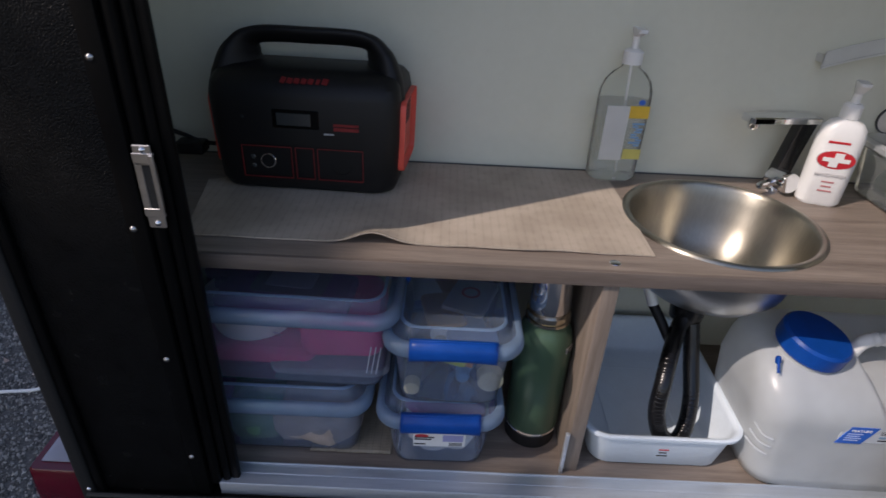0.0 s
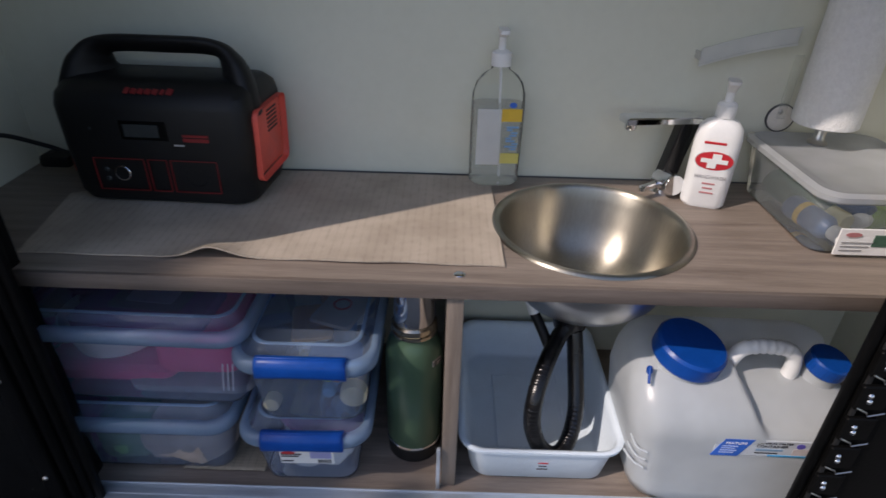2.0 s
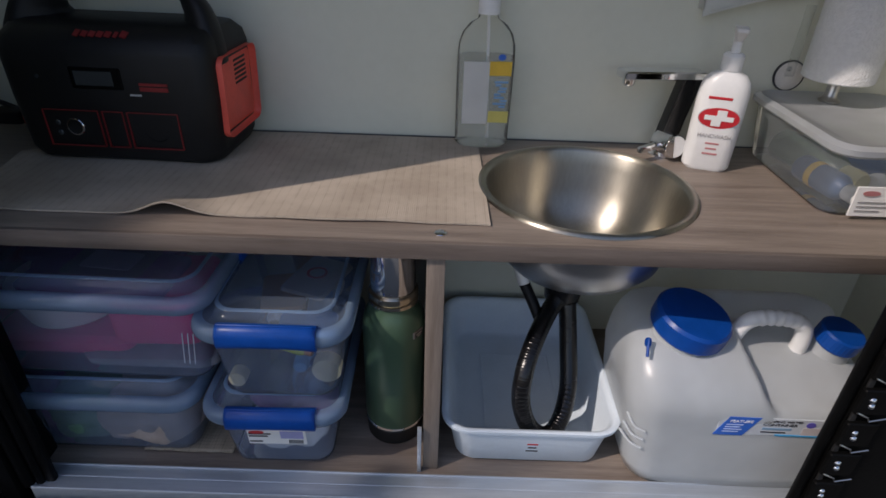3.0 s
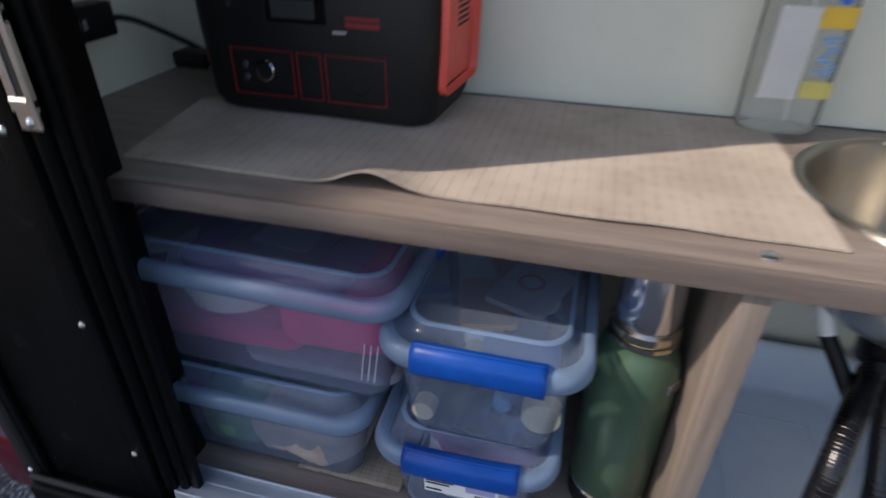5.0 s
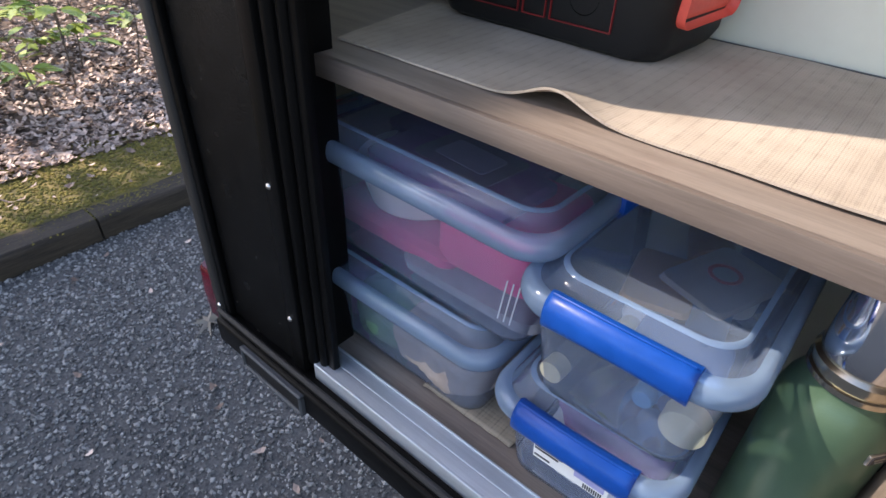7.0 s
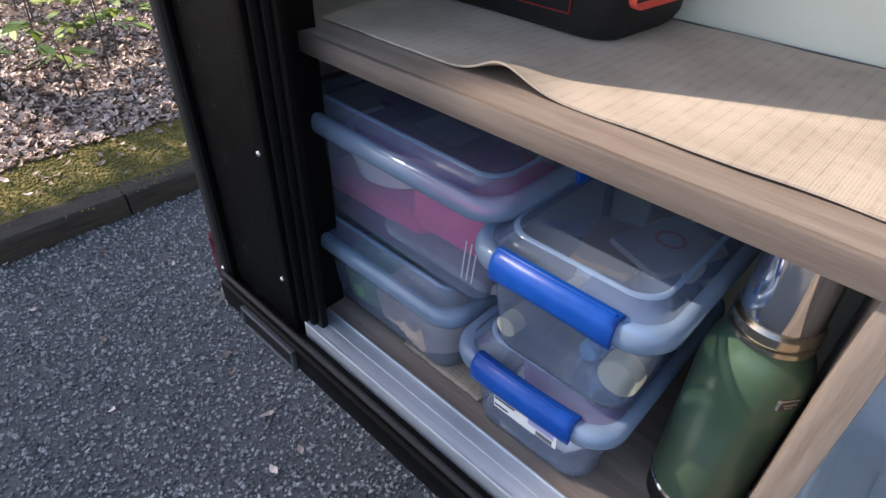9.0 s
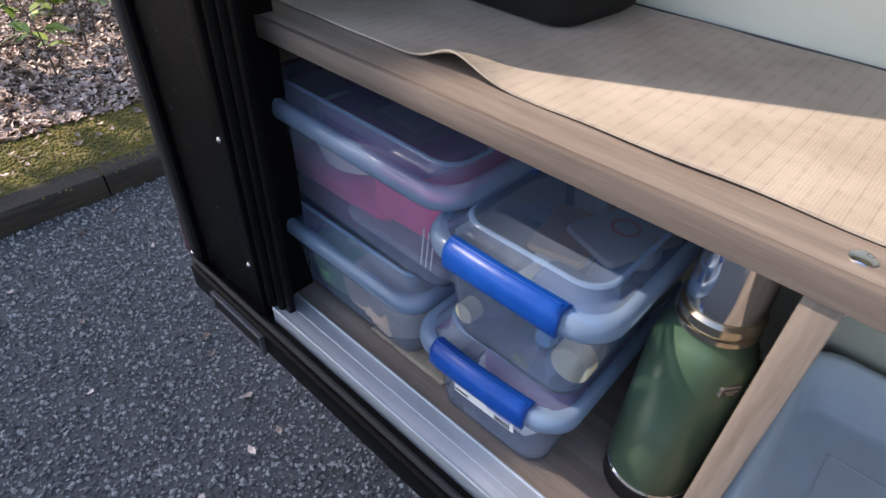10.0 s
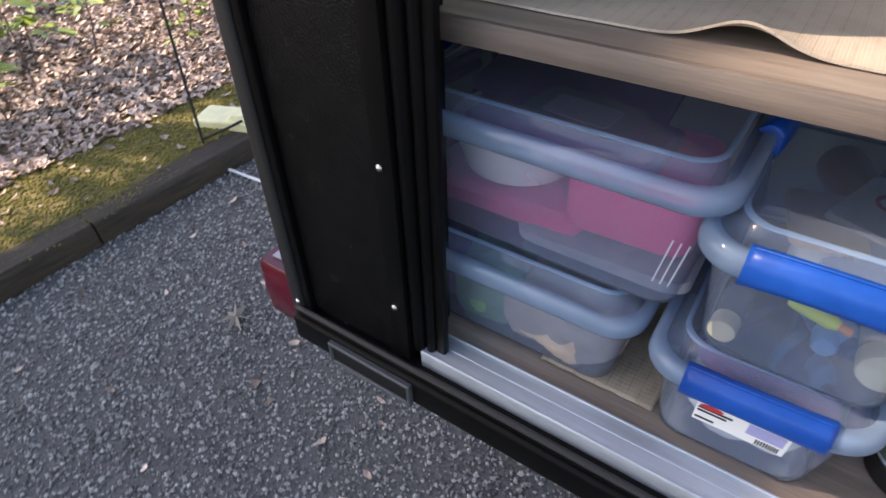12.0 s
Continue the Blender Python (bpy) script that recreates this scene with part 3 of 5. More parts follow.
# power strip on the end wall with its lead
strip = thing("power_strip", LEFT_X + 0.001, 0.88, 1.215, "black power strip fixed to the end wall", "power strip")
part("strip_body", box((0, -0.12, -0.022), (0.032, 0.07, 0.022), 0.004, 2), BLACK_PLASTIC, strip)
for y in (0.0, 0.012):
    part("port", box((0.0322, y, -0.006), (0.0335, y + 0.006, 0.006), 0.0003, 1), plain("grey_port", (0.25, 0.25, 0.25)), strip, "small grey charging port")
part("lead", tube(glide([(0.016, 0.07, 0.0), (0.03, 0.11, -0.012), (0.07, 0.15, -0.045), (0.11, 0.165, -0.066), (0.19, 0.17, -0.066)]), 0.0042, 8), RUBBER, strip, "black rubber lead")
part("plug", box((0.06, 0.125, -0.078), (0.115, 0.165, -0.055), 0.006, 2), BLACK_PLASTIC, strip)

# bolt in the worktop
bolt = thing("worktop_bolt", 0.317, 0.726, COUNTER_Z, "round steel bolt cover in the worktop", "bolt")
part("cap", lathe([(0.0085, 0), (0.0085, 0.001), (0.0065, 0.0026), (0.0035, 0.0034), (0, 0.0036)], 20), CHROME, bolt)

# sink
sink = thing("sink", SINK_X, SINK_Y, COUNTER_Z, "round brushed stainless steel sink bowl", "sink")
bowl_shape = [(SINK_R - 0.015, -0.002), (SINK_R - 0.018, -0.024), (SINK_R - 0.024, -0.064), (SINK_R - 0.036, -0.100), (SINK_R - 0.058, -0.124), (SINK_R - 0.09, -0.136)]
bm = lathe([(SINK_R, 0.0005), (SINK_R - 0.001, 0.004), (SINK_R - 0.006, 0.0055), (SINK_R - 0.012, 0.004)] + bowl_shape + [(0.03, -0.140), (0.028, -0.143), (0.0, -0.143)], 96, first=False)
part("bowl", bm, SINK_STEEL, sink, sharp=60)
bm = lathe([(r_ + 0.002, z_ - 0.003) for r_, z_ in bowl_shape[1:]] + [(0.03, -0.143)], 64, first=False, last=False)
part("bowl_underside", bm, STEEL, sink)
part("drain", lathe([(0.026, -0.1425), (0.026, -0.1415), (0.02, -0.1408), (0.012, -0.1418), (0, -0.1418)], 28), CHROME, sink)

# drain fittings and corrugated hose below
drain = thing("drain_hose", 0.0, 0.0, 0.0, "black corrugated drain hose looping into the tub", "hose")
part("drain_nut", lathe([(0.040, 0.0), (0.040, -0.012), (0.033, -0.016), (0.032, -0.046), (0.030, -0.062), (0.020, -0.070), (0.0, -0.070)], 24, m=pose(0.530, 0.885, 0.968)), HOSE, drain)
hose = glide([(0.527, 0.875, 0.915), (0.506, 0.850, 0.905), (0.475, 0.790, 0.888), (0.456, 0.747, 0.855), (0.455, 0.737, 0.800), (0.474, 0.736, 0.746), (0.505, 0.740, 0.722),
              (0.530, 0.762, 0.735), (0.545, 0.800, 0.775), (0.543, 0.840, 0.840), (0.537, 0.868, 0.905)], 36)
part("hose", tube(hose, lambda s: 0.0150 + 0.00035 * math.sin(s * 900), 14), HOSE, drain)
part("overflow_pipe", tube(glide([(0.463, 0.885, 0.930), (0.478, 0.862, 0.905), (0.492, 0.838, 0.880)], 6), 0.0095, 12), BLACK_PLASTIC, drain)
part("pipe_sleeve", tube([Vector((0.463, 0.885, 0.930)), Vector((0.456, 0.892, 0.948)), Vector((0.449, 0.900, 0.966))], 0.0105, 12), WHITE, drain, "white plastic sleeve")

# tap
tap = thing("tap", 0.706, 1.046, COUNTER_Z, "chrome mixer tap with flat spout and lever base", "tap", rz=14)
part("base", lathe([(0.027, 0), (0.027, 0.003), (0.024, 0.006), (0.021, 0.010), (0.021, 0.024), (0.018, 0.028), (0, 0.028)], 28), CHROME, tap)
part("lever_hub", lathe([(0.0185, -0.026), (0.0205, -0.024), (0.0205, 0.020), (0.0185, 0.023), (0, 0.023)], 30, m=pose(-0.006, -0.022, 0.026, 84)), CHROME, tap, "round chrome lever hub")
part("lever", loft([ring(0.013, 0.056, 0.004, z, 3, 0.0, -0.022) for z in (0, 0.006)] + [ring(0.009, 0.050, 0.003, 0.0085, 3, 0, -0.022)], m=pose(-0.020, -0.020, 0.022, 4, 0, -74)), CHROME, tap)
o = part("column", loft([ring(0.034, 0.026, 0.003, 0.0, 3, -0.006), ring(0.034, 0.024, 0.003, 0.05, 3, 0.004), ring(0.036, 0.024, 0.003, 0.112, 3, 0.018), ring(0.037, 0.026, 0.003, 0.124, 3, 0.020)]), plain("black_gloss", (0.012, 0.012, 0.013), 0.08), tap, "gloss black column")
o.matrix_local = pose(0.004, 0, 0.016)
o = part("spout", loft([ring(0.146, 0.030, 0.003, 0, 2), ring(0.150, 0.036, 0.003, 0.002, 2), ring(0.150, 0.036, 0.003, 0.011, 2), ring(0.146, 0.032, 0.003, 0.0135, 2)]), CHROME, tap)
o.matrix_local = pose(-0.033, 0, 0.134, 0, 2, 0)
part("nozzle", lathe([(0.0105, 0), (0.0105, -0.008), (0.0085, -0.012), (0, -0.012)], 20, m=pose(-0.092, 0, 0.137)), CHROME, tap)

# white pump bottle
soap = thing("soap_bottle", 0.762, 0.992, COUNTER_Z, "white hand wash pump bottle with a red label", "bottle", rz=-18)
soap.scale = (1.04, 1.04, 1.09)
bm = loft([ring(0.064, 0.038, 0.017, 0.0), ring(0.072, 0.044, 0.019, 0.005), ring(0.074, 0.046, 0.02, 0.06), ring(0.074, 0.046, 0.021, 0.115), ring(0.068, 0.042, 0.02, 0.132),
           ring(0.052, 0.034, 0.016, 0.142), ring(0.030, 0.028, 0.013, 0.147), ring(0.026, 0.026, 0.0125, 0.150)])
part("bottle", bm, WHITE, soap)
part("collar", lathe([(0.0155, 0.149), (0.0155, 0.168), (0.012, 0.172), (0.007, 0.173), (0.0065, 0.190), (0, 0.190)], 22), WHITE, soap)
part("pump_head", loft([ring(0.012, 0.014, 0.004, 0.188, 3), ring(0.018, 0.034, 0.005, 0.203, 3, 0, -0.008), ring(0.018, 0.034, 0.005, 0.207, 3, 0, -0.008)]), WHITE, soap)


def badge(name, rx, rz_, mat, parent, m, label="", t=0.0006, n=28):
    return part(name, loft([[Vector((rx * math.cos(i * math.tau / n), y, rz_ * math.sin(i * math.tau / n))) for i in range(n)] for y in (0, -t)], m=m), mat, parent, label)


badge("label_rim", 0.0305, 0.0165, plain("grey_label_rim", (0.45, 0.42, 0.42)), soap, pose(0, -0.0222, 0.083), "thin grey outline of the oval")
badge("label_oval", 0.0293, 0.0153, RED, soap, pose(0, -0.0228, 0.083), "red oval label")
bm = box((-0.021, -0.0246, 0.0795), (0.021, -0.0234, 0.0865), 0.0003, 1)
box((-0.010, -0.0246, 0.0710), (0.004, -0.0234, 0.0795), 0.0003, 1, bm)
box((-0.004, -0.0246, 0.0865), (0.010, -0.0234, 0.0950), 0.0003, 1, bm)
part("label_mark", bm, WHITE, soap, "stepped white mark")
part("label_bar", box((-0.022, -0.0238, 0.110), (0.012, -0.0222, 0.114), 0.0005, 1), RED, soap, "red bar")
lettering("label_text", "HANDWASH", 0.0085, plain("grey_text", (0.35, 0.33, 0.33)), soap, pose(0, -0.0234, 0.053, 90))
for i, w in enumerate((0.02, 0.016, 0.022)):
    part("label_line", box((-w / 2, -0.0236, 0.043 - i * 0.008), (w / 2, -0.0226, 0.0455 - i * 0.008), 0, 1), plain("pale_red_print", (0.5, 0.2, 0.2)), soap)

# tall clear pump bottle
wash = thing("dish_soap_bottle", 0.383, 1.058, COUNTER_Z + 0.004, "clear pump bottle part full with a yellow label", "bottle", rz=2)
wash.scale = (1.06, 1.02, 0.99)
shape = [(0.078, 0.048, 0.0), (0.088, 0.056, 0.006), (0.090, 0.058, 0.10), (0.090, 0.058, 0.150), (0.088, 0.057, 0.172), (0.078, 0.052, 0.190), (0.058, 0.042, 0.204), (0.034, 0.032, 0.212), (0.027, 0.027, 0.222)]
part("bottle", loft([ring(w, d, min(d / 2 - 0.001, 0.024), z) for w, d, z in shape]), BOTTLE_CLEAR, wash)
LIQUID = clear_plastic("pale_liquid", (0.86, 0.88, 0.80), 0.22, 0.1, ior=1.12)
part("liquid", loft([ring(w - 0.004, d - 0.004, min(d / 2 - 0.003, 0.022), z + 0.003) for w, d, z in shape[:4]]), LIQUID, wash, "pale clear liquid")
part("collar", lathe([(0.0165, 0.220), (0.0165, 0.242), (0.010, 0.246), (0.006, 0.247), (0.0055, 0.272), (0, 0.272)], 22), WHITE, wash)
part("pump_head", loft([ring(0.012, 0.012, 0.004, 0.268, 3), ring(0.015, 0.04, 0.004, 0.277, 3, 0, -0.012), ring(0.015, 0.04, 0.004, 0.283, 3, 0, -0.012)]), WHITE, wash)
part("dip_tube", tube([Vector((0, 0, 0.22)), Vector((0.004, 0, 0.12)), Vector((0.01, 0, 0.01))], 0.0025, 8), WHITE, wash)
PALE = clear_plastic("clear_label_film", (0.92, 0.92, 0.90), 0.85, 0.3, ior=1.15)
part("label_film", box((-0.036, -0.0305, 0.045), (0.004, -0.0296, 0.150), 0.0003, 1), PALE, wash, "translucent label film")
part("label_band", box((0.004, -0.0308, 0.128), (0.038, -0.0296, 0.151), 0.0003, 1), YELLOW, wash, "yellow label band")
part("label_band", box((0.006, -0.0306, 0.048), (0.038, -0.0296, 0.068), 0.0003, 1), plain("pale_yellow_print", (0.62, 0.55, 0.15)), wash, "pale yellow label band")
badge("label_mark", 0.006, 0.005, LABEL_BLUE, wash, pose(0.022, -0.0306, 0.158), "small blue mark")
SPLASH = plain("blue_splash_print", (0.18, 0.36, 0.6))
for i in range(9):
    a = random.Random(i)
    part("label_splash", box((0.016 + a.uniform(-0.006, 0.008), -0.0308, 0.074 + i * 0.0052), (0.025 + a.uniform(-0.003, 0.010), -0.0298, 0.0775 + i * 0.0052), 0.0006, 1), SPLASH, wash)

# clear food box at the end of the worktop
obox = thing("storage_box", 0.968, 0.940, COUNTER_Z, "clear plastic storage box with a milky lid", "box")
obox.scale = (1.03, 1.05, 1.12)
part("tub", loft([ring(0.19, 0.225, 0.02, 0.002), ring(0.20, 0.235, 0.025, 0.006), ring(0.222, 0.26, 0.03, 0.088)], last=False), clear_plastic("clear_box_plastic", (0.78, 0.85, 0.88), 0.24, 0.1, ior=1.25), obox)
part("lid", loft([ring(0.228, 0.266, 0.03, 0.084), ring(0.238, 0.276, 0.032, 0.088), ring(0.238, 0.276, 0.032, 0.095), ring(0.22, 0.26, 0.03, 0.099), ring(0.20, 0.24, 0.03, 0.095)], first=False), clear_plastic("milky_white_lid", (0.86, 0.90, 0.93), 0.66, 0.2), obox, "milky white lid")
part("sticker", box((-0.070, -0.1285, 0.006), (0.09, -0.1255, 0.046), 0.0003, 1), PAPER, obox, "white paper sticker")
badge("sticker_mark", 0.012, 0.0035, plain("faded_red_print", (0.45, 0.18, 0.18)), obox, pose(-0.050, -0.1295, 0.038), "red oval mark")
for i in range(3):
    part("sticker_line", box((-0.064, -0.1298, 0.013 + i * 0.006), (-0.030 + 0.008 * i, -0.128, 0.0146 + i * 0.006), 0, 1), plain("grey_fine_print", (0.3, 0.3, 0.3)), obox)
o = part("sticker_picture", box((-0.018, -0.1298, 0.020), (0.042, -0.128, 0.038), 0.0004, 1), plain("dark_green_print", (0.05, 0.12, 0.08)), obox)


def flask(name, x, y, z, r, h, body, capm, label, rz, parentz=None, lie=True):
    """A small bottle lying on its side, its cap towards the front."""
    b = thing(name, x, y, z + r, label, "bottle", rz=rz)
    part("bottle", lathe([(r * 0.9, 0), (r, 0.004), (r, h * 0.68), (r * 0.55, h * 0.8), (r * 0.45, h * 0.82)], 20, m=pose(0, h / 2, 0, 90)), body, b)
    part("cap", lathe([(r * 0.58, h * 0.80), (r * 0.6, h * 0.82), (r * 0.6, h * 0.97), (r * 0.5, h), (0, h)], 20, m=pose(0, h / 2, 0, 90)), capm, b)
    return b


DARK_GREEN = plain("dark_green_plastic", (0.035, 0.085, 0.055), 0.35)
MID_BLUE = plain("mid_blue_plastic", (0.06, 0.12, 0.24), 0.35)
LIME = plain("lime_plastic", (0.30, 0.45, 0.12), 0.4)
oz = COUNTER_Z + 0.008
flask("shampoo_bottle", 0.920, 0.942, oz, 0.026, 0.17, DARK_GREEN, plain("pale_yellow", (0.6, 0.55, 0.3)), "dark green bottle in the clear box", 14)
o = flask("body_wash_bottle", 0.899, 0.872, oz + 0.002, 0.020, 0.12, MID_BLUE, WHITE, "blue and yellow bottle in the clear box", 10)
part("label_band", lathe([(0.0206, 0.03), (0.0206, 0.042)], 20, m=pose(0, 0.06, 0, 90), first=False, last=False), YELLOW, o, "yellow label band")
flask("lotion_bottle", 0.973, 0.927, oz, 0.028, 0.16, MID_BLUE, BOTTLE_CLEAR, "blue bottle lying in the clear box", 24)
flask("sunscreen_bottle", 1.020, 0.902, oz, 0.022, 0.13, LIME, WHITE, "lime green bottle in the clear box", -62)

# paper towel roll on its wall holder
towel = thing("paper_towel", 0.956, 1.028, 1.257, "white embossed paper towel roll", "paper towel")
towel.scale = (0.86, 0.86, 1)
part("roll", lathe([(0.020, 0), (0.060, 0.0), (0.0625, 0.002), (0.0625, 0.268), (0.060, 0.272), (0.020, 0.272)], 48), material("embossed_paper", (0.74, 0.74, 0.72), (0.84, 0.84, 0.82), 0.85, scale=120, fine=260, bump=0.9), towel)
part("core", lathe([(0.020, 0.0005), (0.020, 0.2715), (0.0185, 0.2715), (0.0185, 0.0005)], 24, first=False, last=False), plain("brown_card", (0.3, 0.2, 0.12)), towel)
holder = thing("towel_holder", 0.956, 1.028, 1.220, "steel paper towel holder with round wall plate", "towel holder")
part("rod", lathe([(0.006, 0.006), (0.006, 0.34), (0, 0.34)], 16), STEEL, holder)
part("foot_knob", lathe([(0.0, 0), (0.016, 0.0), (0.017, 0.003), (0.012, 0.006), (0.0095, 0.010), (0.0095, 0.036), (0, 0.036)], 24), STEEL, holder)
part("top_arm", tube([Vector((0, 0, 0.335)), Vector((0, 0.04, 0.335)), Vector((0, 0.064, 0.335))], 0.006), STEEL, holder)
plate = thing("wall_plate", 0.912, BACK_Y - 0.006, 1.245, "round white wall plate with a dark edge and a screw", "wall plate")
part("disc", lathe([(0.024, 0), (0.024, 0.004), (0.022, 0.0052), (0, 0.0052)], 32, m=pose(0, 0.005, 0, 90)), plain("cream_plastic", (0.7, 0.66, 0.6)), plate)
part("rim", lathe([(0.0265, 0), (0.0265, 0.004), (0.0243, 0.0045), (0.0243, 0)], 32, m=pose(0, 0.005, 0, 90), first=False, last=False), GREY_RUBBER, plate)
part("strap", box((-0.010, -0.003, 0.0), (0.006, 0.0, 0.115), 0.001, 1), BOTTLE_CLEAR, plate, "clear plastic strap")
o = part("screw", screw_bm(), STEEL, plate)
o.location = (-0.004, -0.0005, 0.012)

# clear acrylic ledge on the back wall
ledge = thing("acrylic_ledge", 0.728, BACK_Y - 0.0015, 1.361, "bent clear acrylic strip fixed to the back wall", "ledge")
ACRYLIC = clear_plastic("clear_acrylic", (0.97, 0.98, 0.94), 0.85, 0.06)
bm = bmesh.new()
for z0, z1, y in ((-0.014, 0.008, -0.024), (0.008, 0.0125, -0.026), (-0.018, -0.014, -0.026)):
    loops = []
    for i in range(15):
        u = i / 14
        x, zz = 0.16 * u, 0.040 * u - 0.004 * (1 - math.sin(u * math.pi))
        loops.append([Vector((x, y, z0 + zz)), Vector((x, y, z1 + zz)), Vector((x, y + 0.002, z1 + zz)), Vector((x, y + 0.002, z0 + zz))])
    loft(loops, bm=bm)
part("lip", bm, ACRYLIC, ledge)
for x in (0.0, 0.158):
    part("end_tab", box((x, -0.024, -0.012 + x * 0.25), (x + 0.002, 0.001, 0.002 + x * 0.25), 0.0005, 1), ACRYLIC, ledge)

# ---- under the worktop ----
def clip_bin(name, x, y, z, w, d, h, label, group, handles="y", rz=0.0, taper=0.06):
    """A clear clip-lid bin: tub, rim, lid with raised panel, and two blue clip handles on its short ends."""
    b = thing(name, x, y, z, label, "storage bin", group, rz=rz)
    bw, bd = w - taper, d - taper
    q = 9
    part("tub", loft([ring(bw - 0.02, bd - 0.02, 0.025, 0.0, q), ring(bw - 0.004, bd - 0.004, 0.028, 0.004, q), ring(bw, bd, 0.03, 0.012, q), ring(bw + taper * 0.4, bd + taper * 0.4, 0.034, h * 0.72, q),
                      ring(bw + taper * 0.45, bd + taper * 0.45, 0.034, h - 0.032, q)], last=False), BIN_CLEAR, b, sharp=60)
    part("rim", loft([ring(bw + taper * 0.45, bd + taper * 0.45, 0.034, h - 0.036, q), ring(w - 0.014, d - 0.014, 0.040, h - 0.038, q), ring(w - 0.005, d - 0.005, 0.042, h - 0.034, q), ring(w - 0.001, d - 0.001, 0.042, h - 0.028, q),
                      ring(w, d, 0.042, h - 0.021, q), ring(w - 0.003, d - 0.003, 0.042, h - 0.014, q), ring(w - 0.009, d - 0.009, 0.041, h - 0.0095, q), ring(w - 0.018, d - 0.018, 0.04, h - 0.0085, q),
                      ring(w - 0.028, d - 0.030, 0.037, h - 0.0105, q)], False, False), RIM_CLEAR, b, "thick rounded milky rim", sharp=85)
    lid = part("lid", loft([ring(w - 0.028, d - 0.030, 0.037, h - 0.0105, q), ring(w - 0.040, d - 0.052, 0.034, h - 0.012, q), ring(w - 0.046, d - 0.062, 0.033, h - 0.010, q), ring(w - 0.052, d - 0.070, 0.032, h - 0.003, q),
                            ring(w - 0.058, d - 0.076, 0.031, h, q), ring(w - 0.066, d - 0.084, 0.030, h, q), ring(w - 0.072, d - 0.090, 0.029, h - 0.0015, q)], False), LID_CLEAR, b, "clear lid with a raised panel", sharp=70)
    part("lid_edge", loft([ring(w - 0.054, d - 0.072, 0.032, h - 0.0015, q), ring(w - 0.058, d - 0.076, 0.031, h + 0.0008, q), ring(w - 0.064, d - 0.082, 0.030, h + 0.0008, q)], False, False), RIM_CLEAR, lid, "milky moulded edge", sharp=85)
    span = w * 0.60 if handles == "y" else d * 0.40
    slide = 0.0 if handles == "y" else 0.05
    for s in (-1, 1):
        # clip: an arched blue band rolled over the rim
        loops = []
        for i in range(25):
            u = -1 + 2 * i / 24
            bow, rise = 0.006 * (1 - u * u), 0.005 * (1 - u * u)
            deep = 0.036 - 0.003 * (1 - u * u)
            ends = 0.0015 if abs(u) > 0.97 else 0.0
            prof = [(-0.015, -0.007)] + [(-0.006 + 0.016 * math.sin(a), -0.018 + 0.018 * math.cos(a) ** 0.8) for a in (0.0, 0.3, 0.6, 0.9, 1.2, 1.45)] + [(0.0105, -0.026), (0.009, -deep + 0.003), (0.0065, -deep), (0.003, -deep + 0.001), (0.002, -0.022), (-0.008, -0.012)]
            loops.append([Vector((u * span / 2 + s * slide, -(o - ends - 0.002 + bow), zz - ends - 0.001 + rise)) for o, zz in prof])
        reach = (d if handles == "y" else w) / 2
        m = (pose(0, -reach + 0.002, h, 0, 0, 0) if s < 0 else pose(0, reach - 0.002, h, 0, 0, 180)) if handles == "y" else \
            (pose(-reach + 0.002, 0, h, 0, 0, -90) if s < 0 else pose(reach - 0.002, 0, h, 0, 0, 90))
        c = part("clip_handle", loft(loops, m=m), BLUE_CLIP, b, "blue plastic clip handle", sharp=60)
        if handles == "y":
            part("grip_ridge", tube([m @ Vector((u * span * 0.47, 0.003 - 0.006 * (1 - u * u), 0.0005 + 0.005 * (1 - u * u) - 0.0012)) for u in (-1, -0.6, -0.2, 0.2, 0.6, 1)], 0.0012, 6), BLUE_CLIP, c)
    return b


small_z = FLOOR_Z + 0.001
low_bin = clip_bin("clip_bin", 0.066, 0.843, small_z, 0.226, 0.335, 0.150, "small clear clip-lid bin with a paper sticker", "small clip bins", rz=1.0)
top_bin = clip_bin("clip_bin", 0.082, 0.8435, small_z + 0.151, 0.230, 0.335, 0.158, "small clear clip-lid bin holding jars and bottles", "small clip bins", rz=0)
big_low = clip_bin("clip_bin", -0.252, 0.848, small_z, 0.40, 0.31, 0.152, "large clear clip-lid bin full of cloths", "large clip bins", "x")
big_top = clip_bin("clip_bin", -0.212, 0.862, small_z + 0.160, 0.42, 0.325, 0.180, "large clear clip-lid bin with pink towels", "large clip bins", "x", rz=-1)
STRIPE = plain("pale_moulded_stripe", (0.48, 0.50, 0.56), 0.4)
for x in (0.147, 0.155, 0.163):
    o = part("tub_stripe", box((-0.0007, -0.0005, -0.028), (0.0007, 0.0008, 0.034), 0.0002, 1), STRIPE, big_top, "pale moulded stripe")
    o.matrix_local = pose(x + 0.012, -0.1455, 0.072, 4.5, 9, 0)
o = part("sticker", box((-0.046, -0.0008, -0.019), (0.046, 0.0008, 0.019), 0.0003, 1), PAPER, low_bin, "white paper sticker")
o.matrix_local = pose(0.0, -0.1470, 0.074, 8)
badge("sticker_mark", 0.012, 0.004, RED, o, pose(-0.031, -0.001, 0.013))
for z, x1 in ((0.007, -0.009), (0.001, -0.014), (-0.013, -0.024)):
    part("sticker_line", box((-0.044, -0.0016, z), (x1, -0.0008, z + 0.003), 0, 1), INK, o)
for i in range(9):
    part("sticker_bar", box((0.018 + i * 0.0026, -0.0016, -0.016), (0.0194 + i * 0.0026, -0.0008, -0.007), 0, 1), INK, o)
